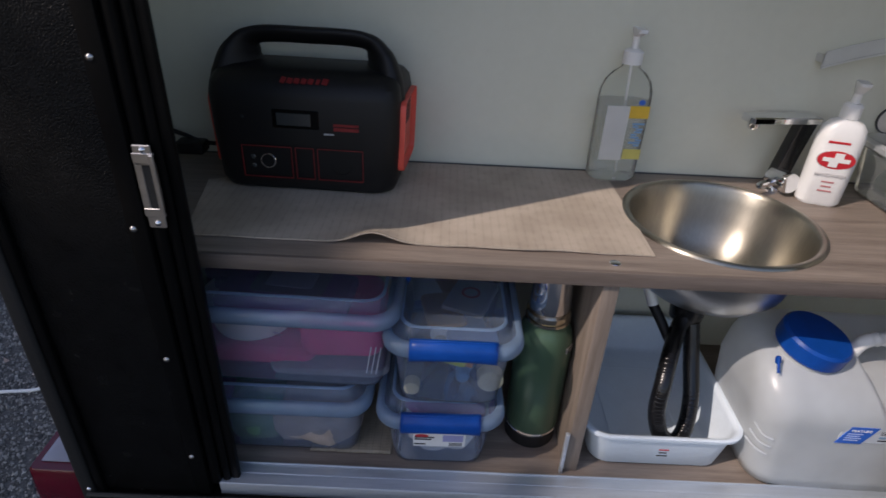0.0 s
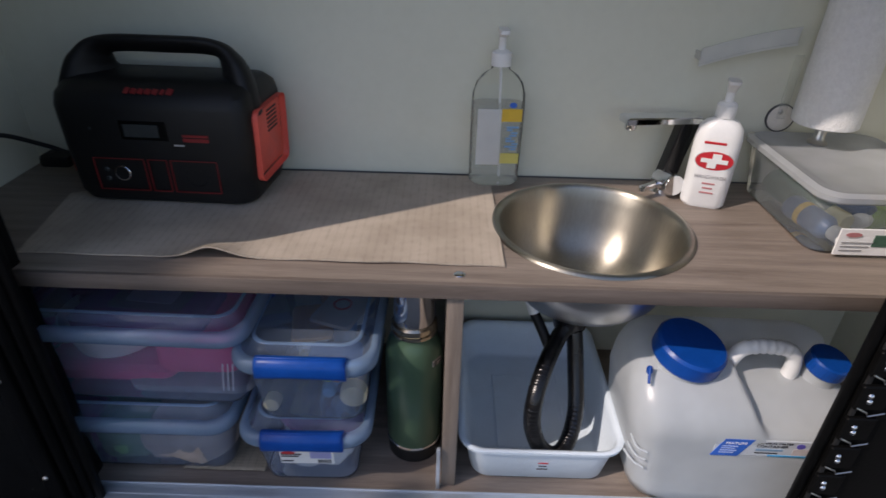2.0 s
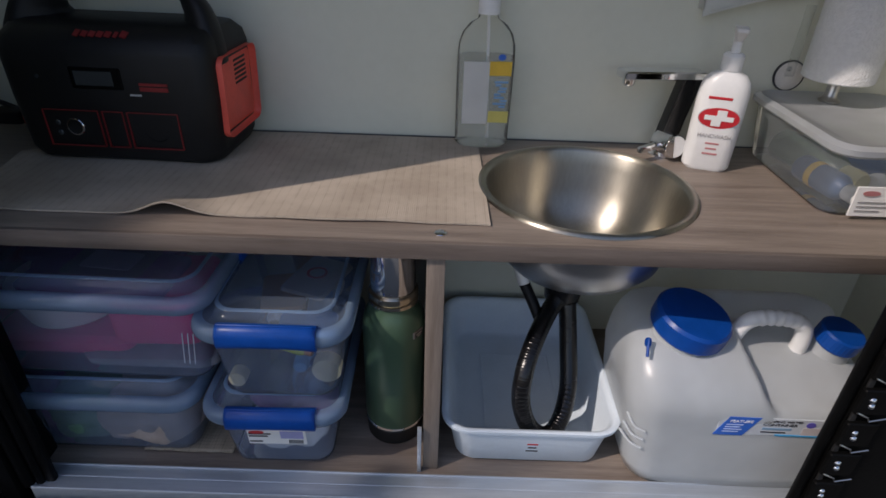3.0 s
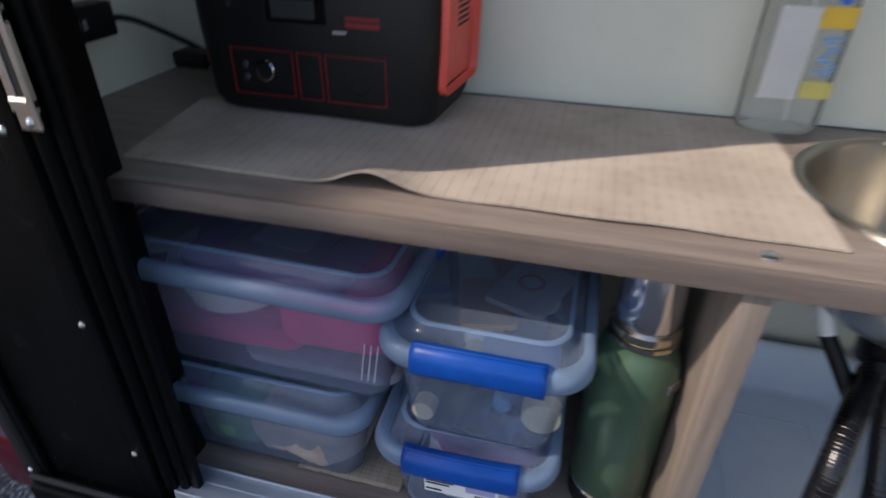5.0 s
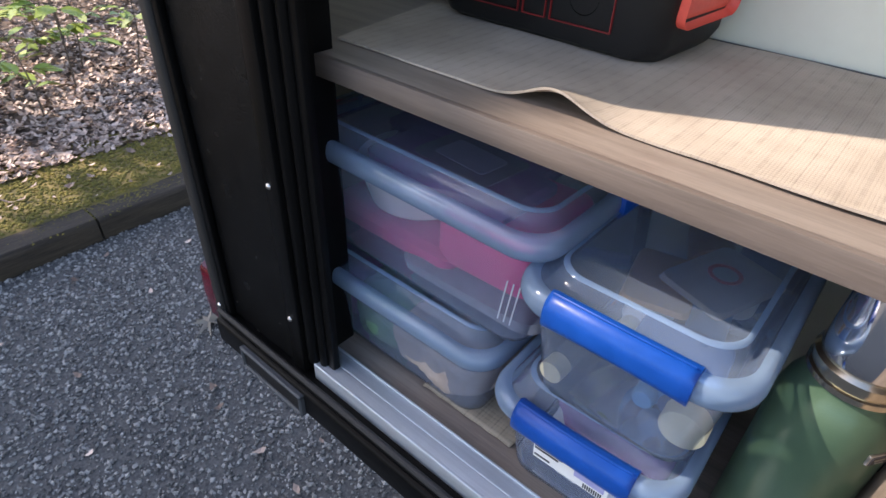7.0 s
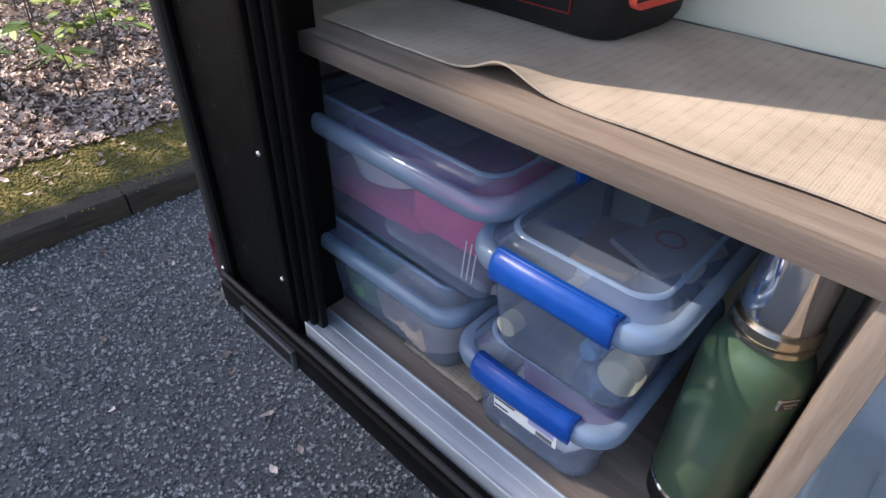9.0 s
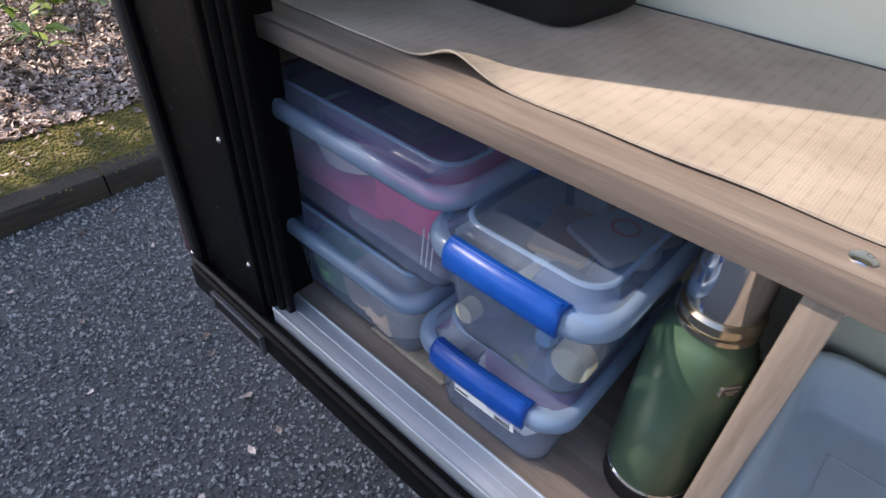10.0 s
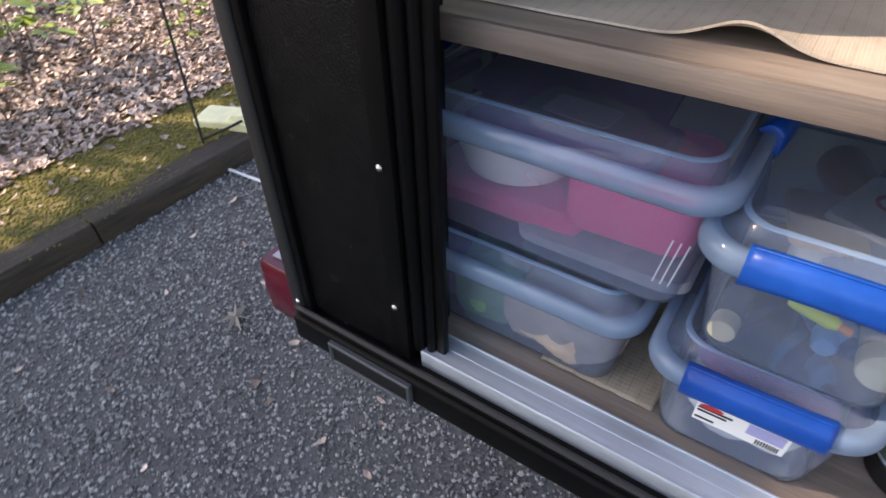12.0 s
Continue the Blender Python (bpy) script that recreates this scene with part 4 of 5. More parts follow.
part("sticker_picture", box((0.006, -0.0016, -0.003), (0.042, -0.0008, 0.016), 0.0003, 1), plain("blue_pink_print", (0.35, 0.35, 0.6)), o)

PINK = material("pink_cloth", (0.66, 0.03, 0.16), (0.80, 0.06, 0.24), 0.85, scale=30, fine=500, bump=0.6)
BEIGE_CLOTH = material("beige_cloth", (0.28, 0.22, 0.19), (0.42, 0.35, 0.31), 0.9, scale=30, fine=500, bump=0.6)
GREEN_CLOTH = material("green_cloth", (0.07, 0.17, 0.10), (0.14, 0.27, 0.17), 0.9, scale=30, fine=500, bump=0.6)
GREY_CLOTH = material("grey_cloth", (0.20, 0.20, 0.23), (0.34, 0.34, 0.38), 0.9, scale=30, fine=500, bump=0.6)
PURPLE = material("purple_cloth", (0.16, 0.05, 0.16), (0.26, 0.08, 0.25), 0.9, scale=30, bump=0.6)
NAVY = plain("navy_plastic", (0.03, 0.06, 0.16), 0.4)
CREAM = plain("cream_plastic_cap", (0.70, 0.62, 0.42), 0.4)
AMBER = plain("orange_brown_plastic", (0.40, 0.17, 0.05), 0.4)
SKY = plain("sky_blue_plastic", (0.10, 0.28, 0.55), 0.4)


def folded(name, x, y, z, w, d, h, mat, label, seed=0, rz=0.0, layers=3):
    """A folded cloth: soft, uneven layers one on another."""
    c = thing(name, x, y, z, label, "cloth", rz=rz)
    for k in range(layers):
        r = random.Random(seed * 10 + k)
        z0, z1 = h * k / layers, h * (k + 1) / layers - 0.001
        loops = []
        for zz, inset in ((z0, 0.008), (z0 + 0.2 * (z1 - z0), 0.001), (z0 + 0.75 * (z1 - z0), 0.0), (z1, 0.009)):
            lp = ring(w - 2 * inset - r.uniform(0, 0.012), d - 2 * inset - r.uniform(0, 0.012), 0.02, zz, 6)
            loops.append([p + 0.004 * Vector((noise.noise(p * 22 + Vector((seed, k, 0))), noise.noise(p * 22 + Vector((0, seed, k))), 0.6 * noise.noise(p * 26))) for p in lp])
        part("fold", loft(loops), mat, c)
    return c


def even(w, d, r_, z, n=72, cx=0.0, cy=0.0):
    """A rounded rectangle with evenly spaced points."""
    c = ring(w, d, r_, z, 6, cx, cy)
    ln = [(b - a).length for a, b in zip(c, c[1:] + c[:1])]
    out, i, run = [], 0, 0.0
    for k in range(n):
        s = sum(ln) * k / n
        while run + ln[i] < s:
            run += ln[i]
            i += 1
        out.append(c[i].lerp(c[(i + 1) % len(c)], (s - run) / ln[i]))
    return out


def crumpled(name, x, y, z, w, d, h, mat, label, seed=0, rz=0.0):
    """A loosely bunched cloth: one soft lump with creases."""
    c = thing(name, x, y, z, label, "cloth", rz=rz)
    loops = []
    for i in range(19):
        a = math.pi * i / 18
        f = max(0.03, math.sin(a)) ** 0.35
        lp = even(w * f, d * f, min(w, d) * f * 0.35, h * (0.5 - 0.5 * math.copysign(abs(math.cos(a)) ** 0.7, math.cos(a))), 64)
        for p in lp:
            o = Vector((seed * 3.1, 0, 0))
            crease = 1 - abs(noise.noise(p * 38 + o)) * 2
            k = 0.010 * noise.noise(p * 24 + o) + 0.006 * crease * (i > 2)
            p += k * Vector((p.x / w, p.y / d, (p.z / h - 0.4) * 1.2)) * 1.6
            p.z = max(0.0, p.z)
        loops.append(lp)
    part("cloth", loft(loops), mat, c, sharp=70)
    return c


bt = small_z + 0.165
folded("folded_towel", -0.108, 0.818, bt + 0.050, 0.150, 0.165, 0.072, PINK, "pink towel pressed flat against the clear bin", 1, 1, 1)
folded("folded_towel", -0.265, 0.822, bt + 0.022, 0.230, 0.165, 0.034, PINK, "folded pink towel in the clear bin", 2, 0, 1)
folded("folded_towel", -0.130, 0.826, bt + 0.003, 0.210, 0.180, 0.030, GREY_CLOTH, "folded grey-blue cloth in the clear bin", 3, 0, 1)
mug = thing("white_bowl", -0.275, 0.828, bt + 0.058, "white plastic bowl among the towels", "bowl")
part("bowl", lathe([(0.05, 0), (0.07, 0.004), (0.088, 0.06), (0.086, 0.062), (0.066, 0.008), (0, 0.008)], 32, first=True, last=False), WHITE, mug)
folded("folded_towel", -0.250, 0.926, bt + 0.10, 0.26, 0.14, 0.036, PURPLE, "dark pink bag beneath the bin lid", 5, 4, 2)
card = thing("label_card", -0.205, 0.841, bt + 0.137, "grey label card under the bin lid", "card", rz=-6)
part("card", loft([ring(0.13, 0.09, 0.012, 0, 3), ring(0.13, 0.09, 0.012, 0.001, 3)]), plain("dark_grey_card", (0.16, 0.13, 0.15), 0.6), card)
part("card_panel", loft([ring(0.085, 0.05, 0.006, 0.0012, 3), ring(0.085, 0.05, 0.006, 0.002, 3)]), plain("pale_grey_card", (0.34, 0.33, 0.36), 0.6), card, "paler printed panel")
folded("folded_towel", -0.210, 0.826, bt + 0.108, 0.24, 0.13, 0.028, PURPLE, "dark plum bag beneath the bin lid", 15, -6, 1)
crumpled("bunched_cloth", -0.166, 0.800, small_z + 0.012, 0.17, 0.16, 0.078, BEIGE_CLOTH, "crumpled beige cloth in the lower bin", 6, -4)
crumpled("bunched_cloth", -0.271, 0.790, small_z + 0.012, 0.09, 0.14, 0.095, GREEN_CLOTH, "bunched green cloth in the lower bin", 7, 3)
crumpled("bunched_cloth", -0.361, 0.800, small_z + 0.012, 0.09, 0.15, 0.085, PURPLE, "bunched purple cloth in the lower bin", 8)
crumpled("bunched_cloth", -0.206, 0.910, small_z + 0.012, 0.22, 0.11, 0.095, BEIGE_CLOTH, "crumpled beige cloth in the lower bin", 11, 5)

# jars lie in the upper small bin with their caps to the front
jz = small_z + 0.157
def jar(name, x, y, z, r_, h, body, label, rz):
    """A straight jar on its side, its flat lid to the front."""
    b = thing(name, x, y, z + r_, label, "jar", rz=rz)
    part("glass", lathe([(r_ * 0.9, 0), (r_ * 0.97, 0.004), (r_ * 0.97, h * 0.8), (r_ * 0.8, h * 0.84), (r_ * 0.8, h * 0.86)], 28, m=pose(0, h / 2, 0, 90)), body, b)
    part("lid", lathe([(r_, h * 0.85), (r_, h * 0.985), (r_ * 0.95, h), (0, h)], 32, m=pose(0, h / 2, 0, 90)), CREAM, b, "flat cream lid")
    return b


jar("spice_jar", 0.020, 0.774, jz + 0.010, 0.0135, 0.13, clear_plastic("smoky_plastic", (0.4, 0.42, 0.45), 0.4), "spice jar with a cream lid", -3)
jar("vitamin_jar", 0.148, 0.792, jz + 0.012, 0.0225, 0.14, clear_plastic("frosted_plastic", (0.6, 0.62, 0.65), 0.5), "jar with a wide cream lid", 2)
flask("small_bottle", 0.102, 0.804, jz, 0.020, 0.12, NAVY, SKY, "small navy bottle in the clear bin", 2)
flask("small_bottle", 0.068, 0.819, jz + 0.050, 0.022, 0.13, WHITE, CREAM, "small white bottle in the clear bin", -6)
flask("small_bottle", 0.122, 0.834, jz + 0.052, 0.020, 0.12, SKY, AMBER, "small blue bottle with an orange-brown cap", 8)
flask("small_bottle", 0.085, 0.934, jz + 0.06, 0.026, 0.12, AMBER, WHITE, "amber bottle in the clear bin", 20)
flask("small_bottle", 0.135, 0.934, jz + 0.05, 0.030, 0.12, NAVY, WHITE, "dark blue bottle in the clear bin", 0)
def packet(x, y, z, w, d, mat, label, rz, spot=None):
    k = thing("snack_packet", x, y, z, label, "packet", rz=rz)
    part("pouch", loft([ring(w, d, 0.008, 0, 3), ring(w - 0.004, d - 0.004, 0.01, 0.006, 3), ring(w - 0.03, d - 0.03, 0.01, 0.010, 3)]), mat, k)
    if spot:
        part("printed_ring", lathe([(0.013, 0.0105), (0.0175, 0.0105), (0.0175, 0.0112), (0.013, 0.0112)], 24, first=False, last=False), spot, k, "printed ring")


packet(0.065, 0.834, jz + 0.098, 0.07, 0.10, plain("orange_film", (0.55, 0.28, 0.10), 0.35), "orange-brown snack packet under the lid", 12)
packet(0.115, 0.864, jz + 0.109, 0.08, 0.11, plain("buff_film", (0.50, 0.45, 0.40), 0.35), "buff packet with a red ring print", -20, RED)
packet(0.118, 0.764, jz + 0.088, 0.09, 0.06, plain("blue_film", (0.08, 0.22, 0.50), 0.3), "blue packet under the lid", 5)
flask("lip_balm", 0.093, 0.769, jz + 0.028, 0.008, 0.06, plain("lime_yellow", (0.5, 0.6, 0.05)), AMBER, "small lime and orange tube in the clear bin", 70)
flask("small_bottle", 0.110, 0.779, jz + 0.002, 0.017, 0.07, SKY, NAVY, "short blue bottle in the clear bin", 40)
crumpled("bunched_packets", 0.070, 0.804, small_z + 0.012, 0.12, 0.17, 0.052, WHITE, "bunched white packets in the lower small bin", 9, 2)
crumpled("bunched_cloth", 0.075, 0.844, small_z + 0.062, 0.14, 0.22, 0.034, PURPLE, "purple cloth in the lower small bin", 10, 3)

# shelf liner left between the bins
bm = bmesh.new()
gx, gy = 26, 30
g = [[bm.verts.new((-0.17 + 0.15 * i / gx + 0.02 * j / gy, 0.72 + 0.25 * j / gy, FLOOR_Z + 0.003 + 0.004 * abs(noise.noise((i * 0.2, j * 0.2, 0))))) for i in range(gx + 1)] for j in range(gy + 1)]
for j in range(gy):
    for i in range(gx):
        bm.faces.new((g[j][i], g[j][i + 1], g[j + 1][i + 1], g[j + 1][i]))
lin = part("shelf_liner", bm, LINER)
so = lin.modifiers.new("thickness", "SOLIDIFY")
so.thickness, so.offset = 0.0015, 1
tagged(lin, "beige woven shelf liner crumpled between the bins", "liner")

# steel flask
TH = 0.050
th = thing("vacuum_flask", 0.247, 0.798, FLOOR_Z + 0.001, "green hammered steel vacuum flask with a steel cup", "flask", rz=8)
th.scale = (1, 1, 1.085)
part("base", lathe([(TH - 0.006, 0), (TH - 0.002, 0.003), (TH - 0.001, 0.028), (TH - 0.003, 0.031)], 40), BLACK_PLASTIC, th, "dark base band")
part("base_ring", lathe([(TH - 0.002, 0.031), (TH + 0.0004, 0.033), (TH - 0.001, 0.036)], 40), CHROME, th)
part("body", lathe([(TH - 0.002, 0.036), (TH, 0.040), (TH, 0.205), (TH - 0.0008, 0.220), (TH - 0.004, 0.235), (TH - 0.009, 0.245), (TH - 0.0125, 0.251), (TH - 0.0135, 0.256)], 56), GREEN_ENAMEL, th, "green hammered body", sharp=60)
WARM_STEEL = plain("warm_steel", (0.62, 0.56, 0.44), 0.16, 1.0, 0.06, bump=0.0)
part("collar", lathe([(TH - 0.0135, 0.256), (TH - 0.011, 0.258), (TH - 0.011, 0.263), (TH - 0.0135, 0.2645), (TH - 0.0135, 0.267), (TH - 0.0115, 0.2685), (TH - 0.0115, 0.275), (TH - 0.015, 0.278)], 48), WARM_STEEL, th, "ringed steel collar")
part("cup", lathe([(TH - 0.016, 0.278), (TH - 0.0145, 0.281), (TH - 0.0155, 0.300), (TH - 0.0175, 0.345), (TH - 0.0195, 0.357), (TH - 0.025, 0.3625), (0, 0.3635)], 56), CHROME, th, "polished steel cup lid", sharp=60)
plate_m = pose(0.0360, -0.0347, 0.215, 0, 0, 46)
part("badge", box((-0.011, -0.0010, -0.006), (0.011, 0.004, 0.006), 0.002, 2), STEEL, th, "pale maker plate").matrix_local = plate_m
part("badge_mark", box((-0.0095, -0.0015, -0.0048), (0.0095, 0.0, 0.0048), 0.0006, 1), INK, th, "dark plate face").matrix_local = plate_m
for z_, w_ in ((0.0006, 0.013), (-0.0030, 0.008)):
    part("badge_bar", box((-w_ / 2, -0.0019, z_), (w_ / 2, -0.0013, z_ + 0.0016), 0, 1), STEEL, th).matrix_local = plate_m
part("handle", tube(glide([(0.046, -0.0, 0.05), (0.068, 0.0, 0.07), (0.070, 0, 0.14), (0.047, 0, 0.20)], 8), 0.006, 8), BLACK_PLASTIC, th, "folding black handle")

# dish tub
tub = thing("dish_tub", 0.476, 0.890, FLOOR_Z + 0.001, "pale blue-white rectangular plastic dish tub", "tub")
TW, TD, THT = 0.294, 0.370, 0.092
outer = [(TW - 0.06, TD - 0.05, 0.03, 0.0), (TW - 0.048, TD - 0.036, 0.035, 0.006), (TW - 0.022, TD - 0.016, 0.04, THT - 0.012), (TW - 0.018, TD - 0.014, 0.04, THT - 0.006),
         (TW, TD, 0.045, THT - 0.008), (TW + 0.001, TD + 0.001, 0.045, THT - 0.002), (TW - 0.006, TD - 0.006, 0.044, THT), (TW - 0.020, TD - 0.018, 0.04, THT - 0.003),
         (TW - 0.026, TD - 0.020, 0.038, THT - 0.012), (TW - 0.052, TD - 0.040, 0.033, 0.012), (TW - 0.07, TD - 0.06, 0.028, 0.005)]
part("basin", loft([ring(w, d, r, z, 9) for w, d, r, z in outer]), TUB, tub, sharp=60)
bm = bmesh.new()
for lo, hi in (((-0.07, -0.10), (0.07, -0.096)), ((-0.07, 0.096), (0.07, 0.10)), ((-0.07, -0.10), (-0.066, 0.10)), ((0.066, -0.10), (0.07, 0.10))):
    box((*lo, 0.0052), (*hi, 0.0065), 0.0006, 1, bm)
part("floor_ridge", bm, TUB, tub)
o = part("sticker", box((-0.016, -0.0006, -0.014), (0.014, 0.0006, 0.014), 0.0002, 1), PAPER, tub, "small white sticker")
o.matrix_local = pose(0.004, -TD / 2 + 0.0140, 0.042, 8)
for i, (w, mat_) in enumerate(((0.018, RED), (0.014, INK), (0.020, INK))):
    part("sticker_line", box((-w / 2, -0.0014, -0.011 + 0.009 * (2 - i)), (w / 2, -0.0006, -0.008 + 0.009 * (2 - i)), 0, 1), mat_, o)

# water container
jug = thing("water_container", 0.802, 0.797, FLOOR_Z + 0.001, "milky white plastic water container with blue caps", "water container", rz=-1)
JW, JD = 0.40, 0.232


def ease(v, lo, hi):
    u = min(1.0, max(0.0, (v - lo) / (hi - lo)))
    return u * u * (3 - 2 * u)


def jug_loop(w, d, r_, z, cy=0.0, bulge=0.0):
    """One level of the body; its front shoulder is scooped out below the grip."""
    out = []
    for p in even(w, d, r_, z, 160, 0.0, cy):
        scoop = ease(p.x, -0.018 + 0.5 * (0.24 - z), 0.002 + 0.5 * (0.24 - z)) * ease(-p.y, -0.075, -0.020)
        p.z -= 0.040 * scoop * ease(z, 0.165, 0.235)
        p.y += 0.010 * scoop * ease(z, 0.15, 0.19) * (1 - ease(z, 0.20, 0.25)) * (p.y < 0)
        p.y -= bulge * (p.y < 0) * math.cos(min(1.0, abs(p.x) / (w / 2)) * math.pi / 2)
        p.x *= 0.945 if p.x < 0 else 1.0
        out.append(p)
    return out


levels = [(JW - 0.085, JD - 0.04, 0.04, 0.0, 0.0), (JW - 0.055, JD - 0.012, 0.045, 0.006, 0.0), (JW - 0.035, JD, 0.05, 0.035, 0.0), (JW - 0.016, JD, 0.05, 0.10, 0.0), (JW - 0.004, JD, 0.05, 0.150, 0.0),
          (JW + 0.002, JD + 0.004, 0.055, 0.165, 0.0), (JW + 0.001, JD, 0.058, 0.180, 0.001), (JW, JD - 0.006, 0.06, 0.195, 0.003), (JW - 0.006, JD - 0.020, 0.06, 0.212, 0.009), (JW - 0.016, JD - 0.040, 0.06, 0.228, 0.016),
          (JW - 0.034, JD - 0.066, 0.055, 0.242, 0.024), (JW - 0.07, JD - 0.100, 0.045, 0.251, 0.030), (JW - 0.13, JD - 0.150, 0.03, 0.256, 0.032), (JW - 0.24, JD - 0.20, 0.012, 0.258, 0.032)]
part("body", loft([jug_loop(w, d, r_, z, cy, 0.003) for w, d, r_, z, cy in levels]), JUG, jug, sharp=75)
cap_m = pose(-0.097, -0.018, 0.254, 9, 9, 0)
part("neck", lathe([(0.058, -0.05), (0.053, -0.01), (0.050, 0.0), (0.050, 0.01)], 36, m=cap_m), JUG, jug)
cap_loops = []
for r_, z in ((0.056, -0.002), (0.058, 0.002), (0.058, 0.028), (0.054, 0.033), (0.0, 0.034)):
    cap_loops.append([Vector(((r_ + (0.0007 if i % 2 and 0.0 < z < 0.032 else 0)) * math.cos(i * math.tau / 96), (r_ + (0.0007 if i % 2 and 0 < z < 0.032 else 0)) * math.sin(i * math.tau / 96), z)) for i in range(96)])
part("wide_cap", loft(cap_loops, m=cap_m), BLUE_CLIP, jug, "wide blue screw cap", sharp=28)
small_m = pose(0.144, -0.010, 0.228, 10, 8, 0)
part("small_neck", lathe([(0.034, -0.04), (0.029, 0.0), (0.029, 0.006), (0.024, 0.008)], 28, m=small_m), JUG, jug)
cap_loops = []
for r_, z in ((0.0315, 0.003), (0.033, 0.006), (0.033, 0.028), (0.030, 0.031), (0.0, 0.0315)):
    cap_loops.append([Vector(((r_ + (0.0006 if i % 2 and 0.005 < z < 0.032 else 0)) * math.cos(i * math.tau / 72), (r_ + (0.0006 if i % 2 and 0.005 < z < 0.032 else 0)) * math.sin(i * math.tau / 72), z)) for i in range(72)])
part("small_cap", loft(cap_loops, m=small_m), BLUE_CLIP, jug, "small blue screw cap", sharp=28)
grip = glide([(-0.018, -0.006, 0.205), (-0.016, -0.012, 0.240), (-0.004, -0.014, 0.268), (0.020, -0.014, 0.276), (0.045, -0.014, 0.276), (0.070, -0.014, 0.272), (0.086, -0.013, 0.258), (0.091, -0.012, 0.232), (0.091, -0.008, 0.195)], 9)
part("grip", tube(grip, lambda s: 0.0125 + (0.0010 * math.sin(s * 95) if 0.28 < s < 0.68 else 0.002 * max(0.0, s - 0.7)), 16), WHITE, jug, "white ribbed carry grip", sharp=80)
o = part("hang_tag", loft([ring(0.009, 0.013, 0.004, 0, 3), ring(0.011, 0.015, 0.005, 0.002, 3)], m=pose(-0.166, -0.054, 0.250, 62)), BLUE_CLIP, jug, "small blue bung")
part("hang_tag_stem", tube([Vector((-0.165, -0.054, 0.256)), Vector((-0.167, -0.062, 0.246)), Vector((-0.169, -0.073, 0.237))], 0.0026, 8), BLUE_CLIP, jug)
fy = -JD / 2 - 0.0032
lab = part("label", box((-0.058, fy - 0.0008, 0.110), (0.115, fy + 0.002, 0.153), 0.0003, 1), plain("pale_label", (0.52, 0.56, 0.60)), jug, "blue and white product label")
lab.matrix_local = Matrix.Translation((0, 0, 0.046)) @ Matrix.Diagonal((1, 1, 0.8, 1))
bm = bmesh.new()
quad = [(-0.062, 0.108), (-0.018, 0.108), (0.002, 0.155), (-0.045, 0.155)]
loft([[Vector((x, fy - 0.0008, z)) for x, z in quad], [Vector((x, fy - 0.0018, z)) for x, z in quad]], bm=bm)
part("label_panel", bm, LABEL_BLUE, lab, "slanted blue panel")
lettering("label_text", "FEATURE", 0.0085, WHITE, lab, pose(-0.026, fy - 0.0019, 0.142, 90))
lettering("label_text", "CAMPING WATER", 0.0072, INK, lab, pose(0.036, fy - 0.0012, 0.1445, 90))
lettering("label_text", "CONTAINER", 0.0090, INK, lab, pose(0.033, fy - 0.0012, 0.1355, 90))
for i in range(4):
    part("label_line", box((-0.047 - i * 0.001, fy - 0.0024, 0.135 - i * 0.006), (-0.022 - 0.004 * (i % 2), fy - 0.0018, 0.1372 - i * 0.006), 0, 1), plain("pale_blue_print", (0.4, 0.5, 0.75)), lab)
part("label_line", box((0.008, fy - 0.0016, 0.125), (0.052, fy - 0.0008, 0.131), 0.0004, 1), plain("steel_blue_print", (0.2, 0.32, 0.45)), lab)
part("label_line", box((0.008, fy - 0.0016, 0.118), (0.045, fy - 0.0008, 0.1205), 0, 1), INK, lab)
badge("label_spot", 0.007, 0.007, plain("violet_print", (0.12, 0.10, 0.45)), lab, pose(0.078, fy - 0.0009, 0.141))
part("label_scene", box((0.068, fy - 0.0014, 0.112), (0.113, fy - 0.0008, 0.134), 0.0003, 1), plain("sand_print", (0.55, 0.5, 0.5)), lab)
part("label_wave", box((0.03, fy - 0.0018, 0.110), (0.115, fy - 0.0008, 0.1145), 0.0004, 1), plain("cyan_print", (0.05, 0.32, 0.6)), lab)
part("label_tab", box((0.098, fy - 0.0018, 0.145), (0.115, fy - 0.0008, 0.153), 0.0004, 1), plain("cyan_print", (0.05, 0.40, 0.65)), lab)
for k in range(3):
    part("corner_rib", tube(glide([(-0.188 + 0.003 * k, -0.085, 0.098 + 0.018 * k), (-0.176, -0.107, 0.092 + 0.018 * k), (-0.160, -0.1155, 0.088 + 0.018 * k)], 5), 0.0020, 8), JUG, jug)

# ---- outside ----
KERB_X = -1.905


def ground_z(x, y):
    if x > KERB_X - 0.06:
        return 0.004 * noise.noise((x * 1.3, y * 1.3, 0))
    d = KERB_X - 0.06 - x
    bank = 0.105 + 0.02 * noise.noise((x * 2.5, y * 2.5, 4))
    rise = max(0.0, d - 0.45)
    return min(0.078, 0.4 * d + 0.066) + bank * 0.15 + 0.10 * rise / (1 + rise * 0.02) + 0.05 * noise.noise((x * 0.8, y * 0.8, 9)) * min(1, rise)


def spread(lo, hi, mid0, mid1, step, far):
    a = [mid0 + i * step for i in range(int((mid1 - mid0) / step) + 1)]
    k, s = [], step
    v = mid0
    while v > lo:
        s *= far
        v -= s
        k.append(v)
    a = k[::-1] + a
    s, v = step, a[-1]
    while v < hi:
        s *= far
        v += s
        a.append(v)
    return a


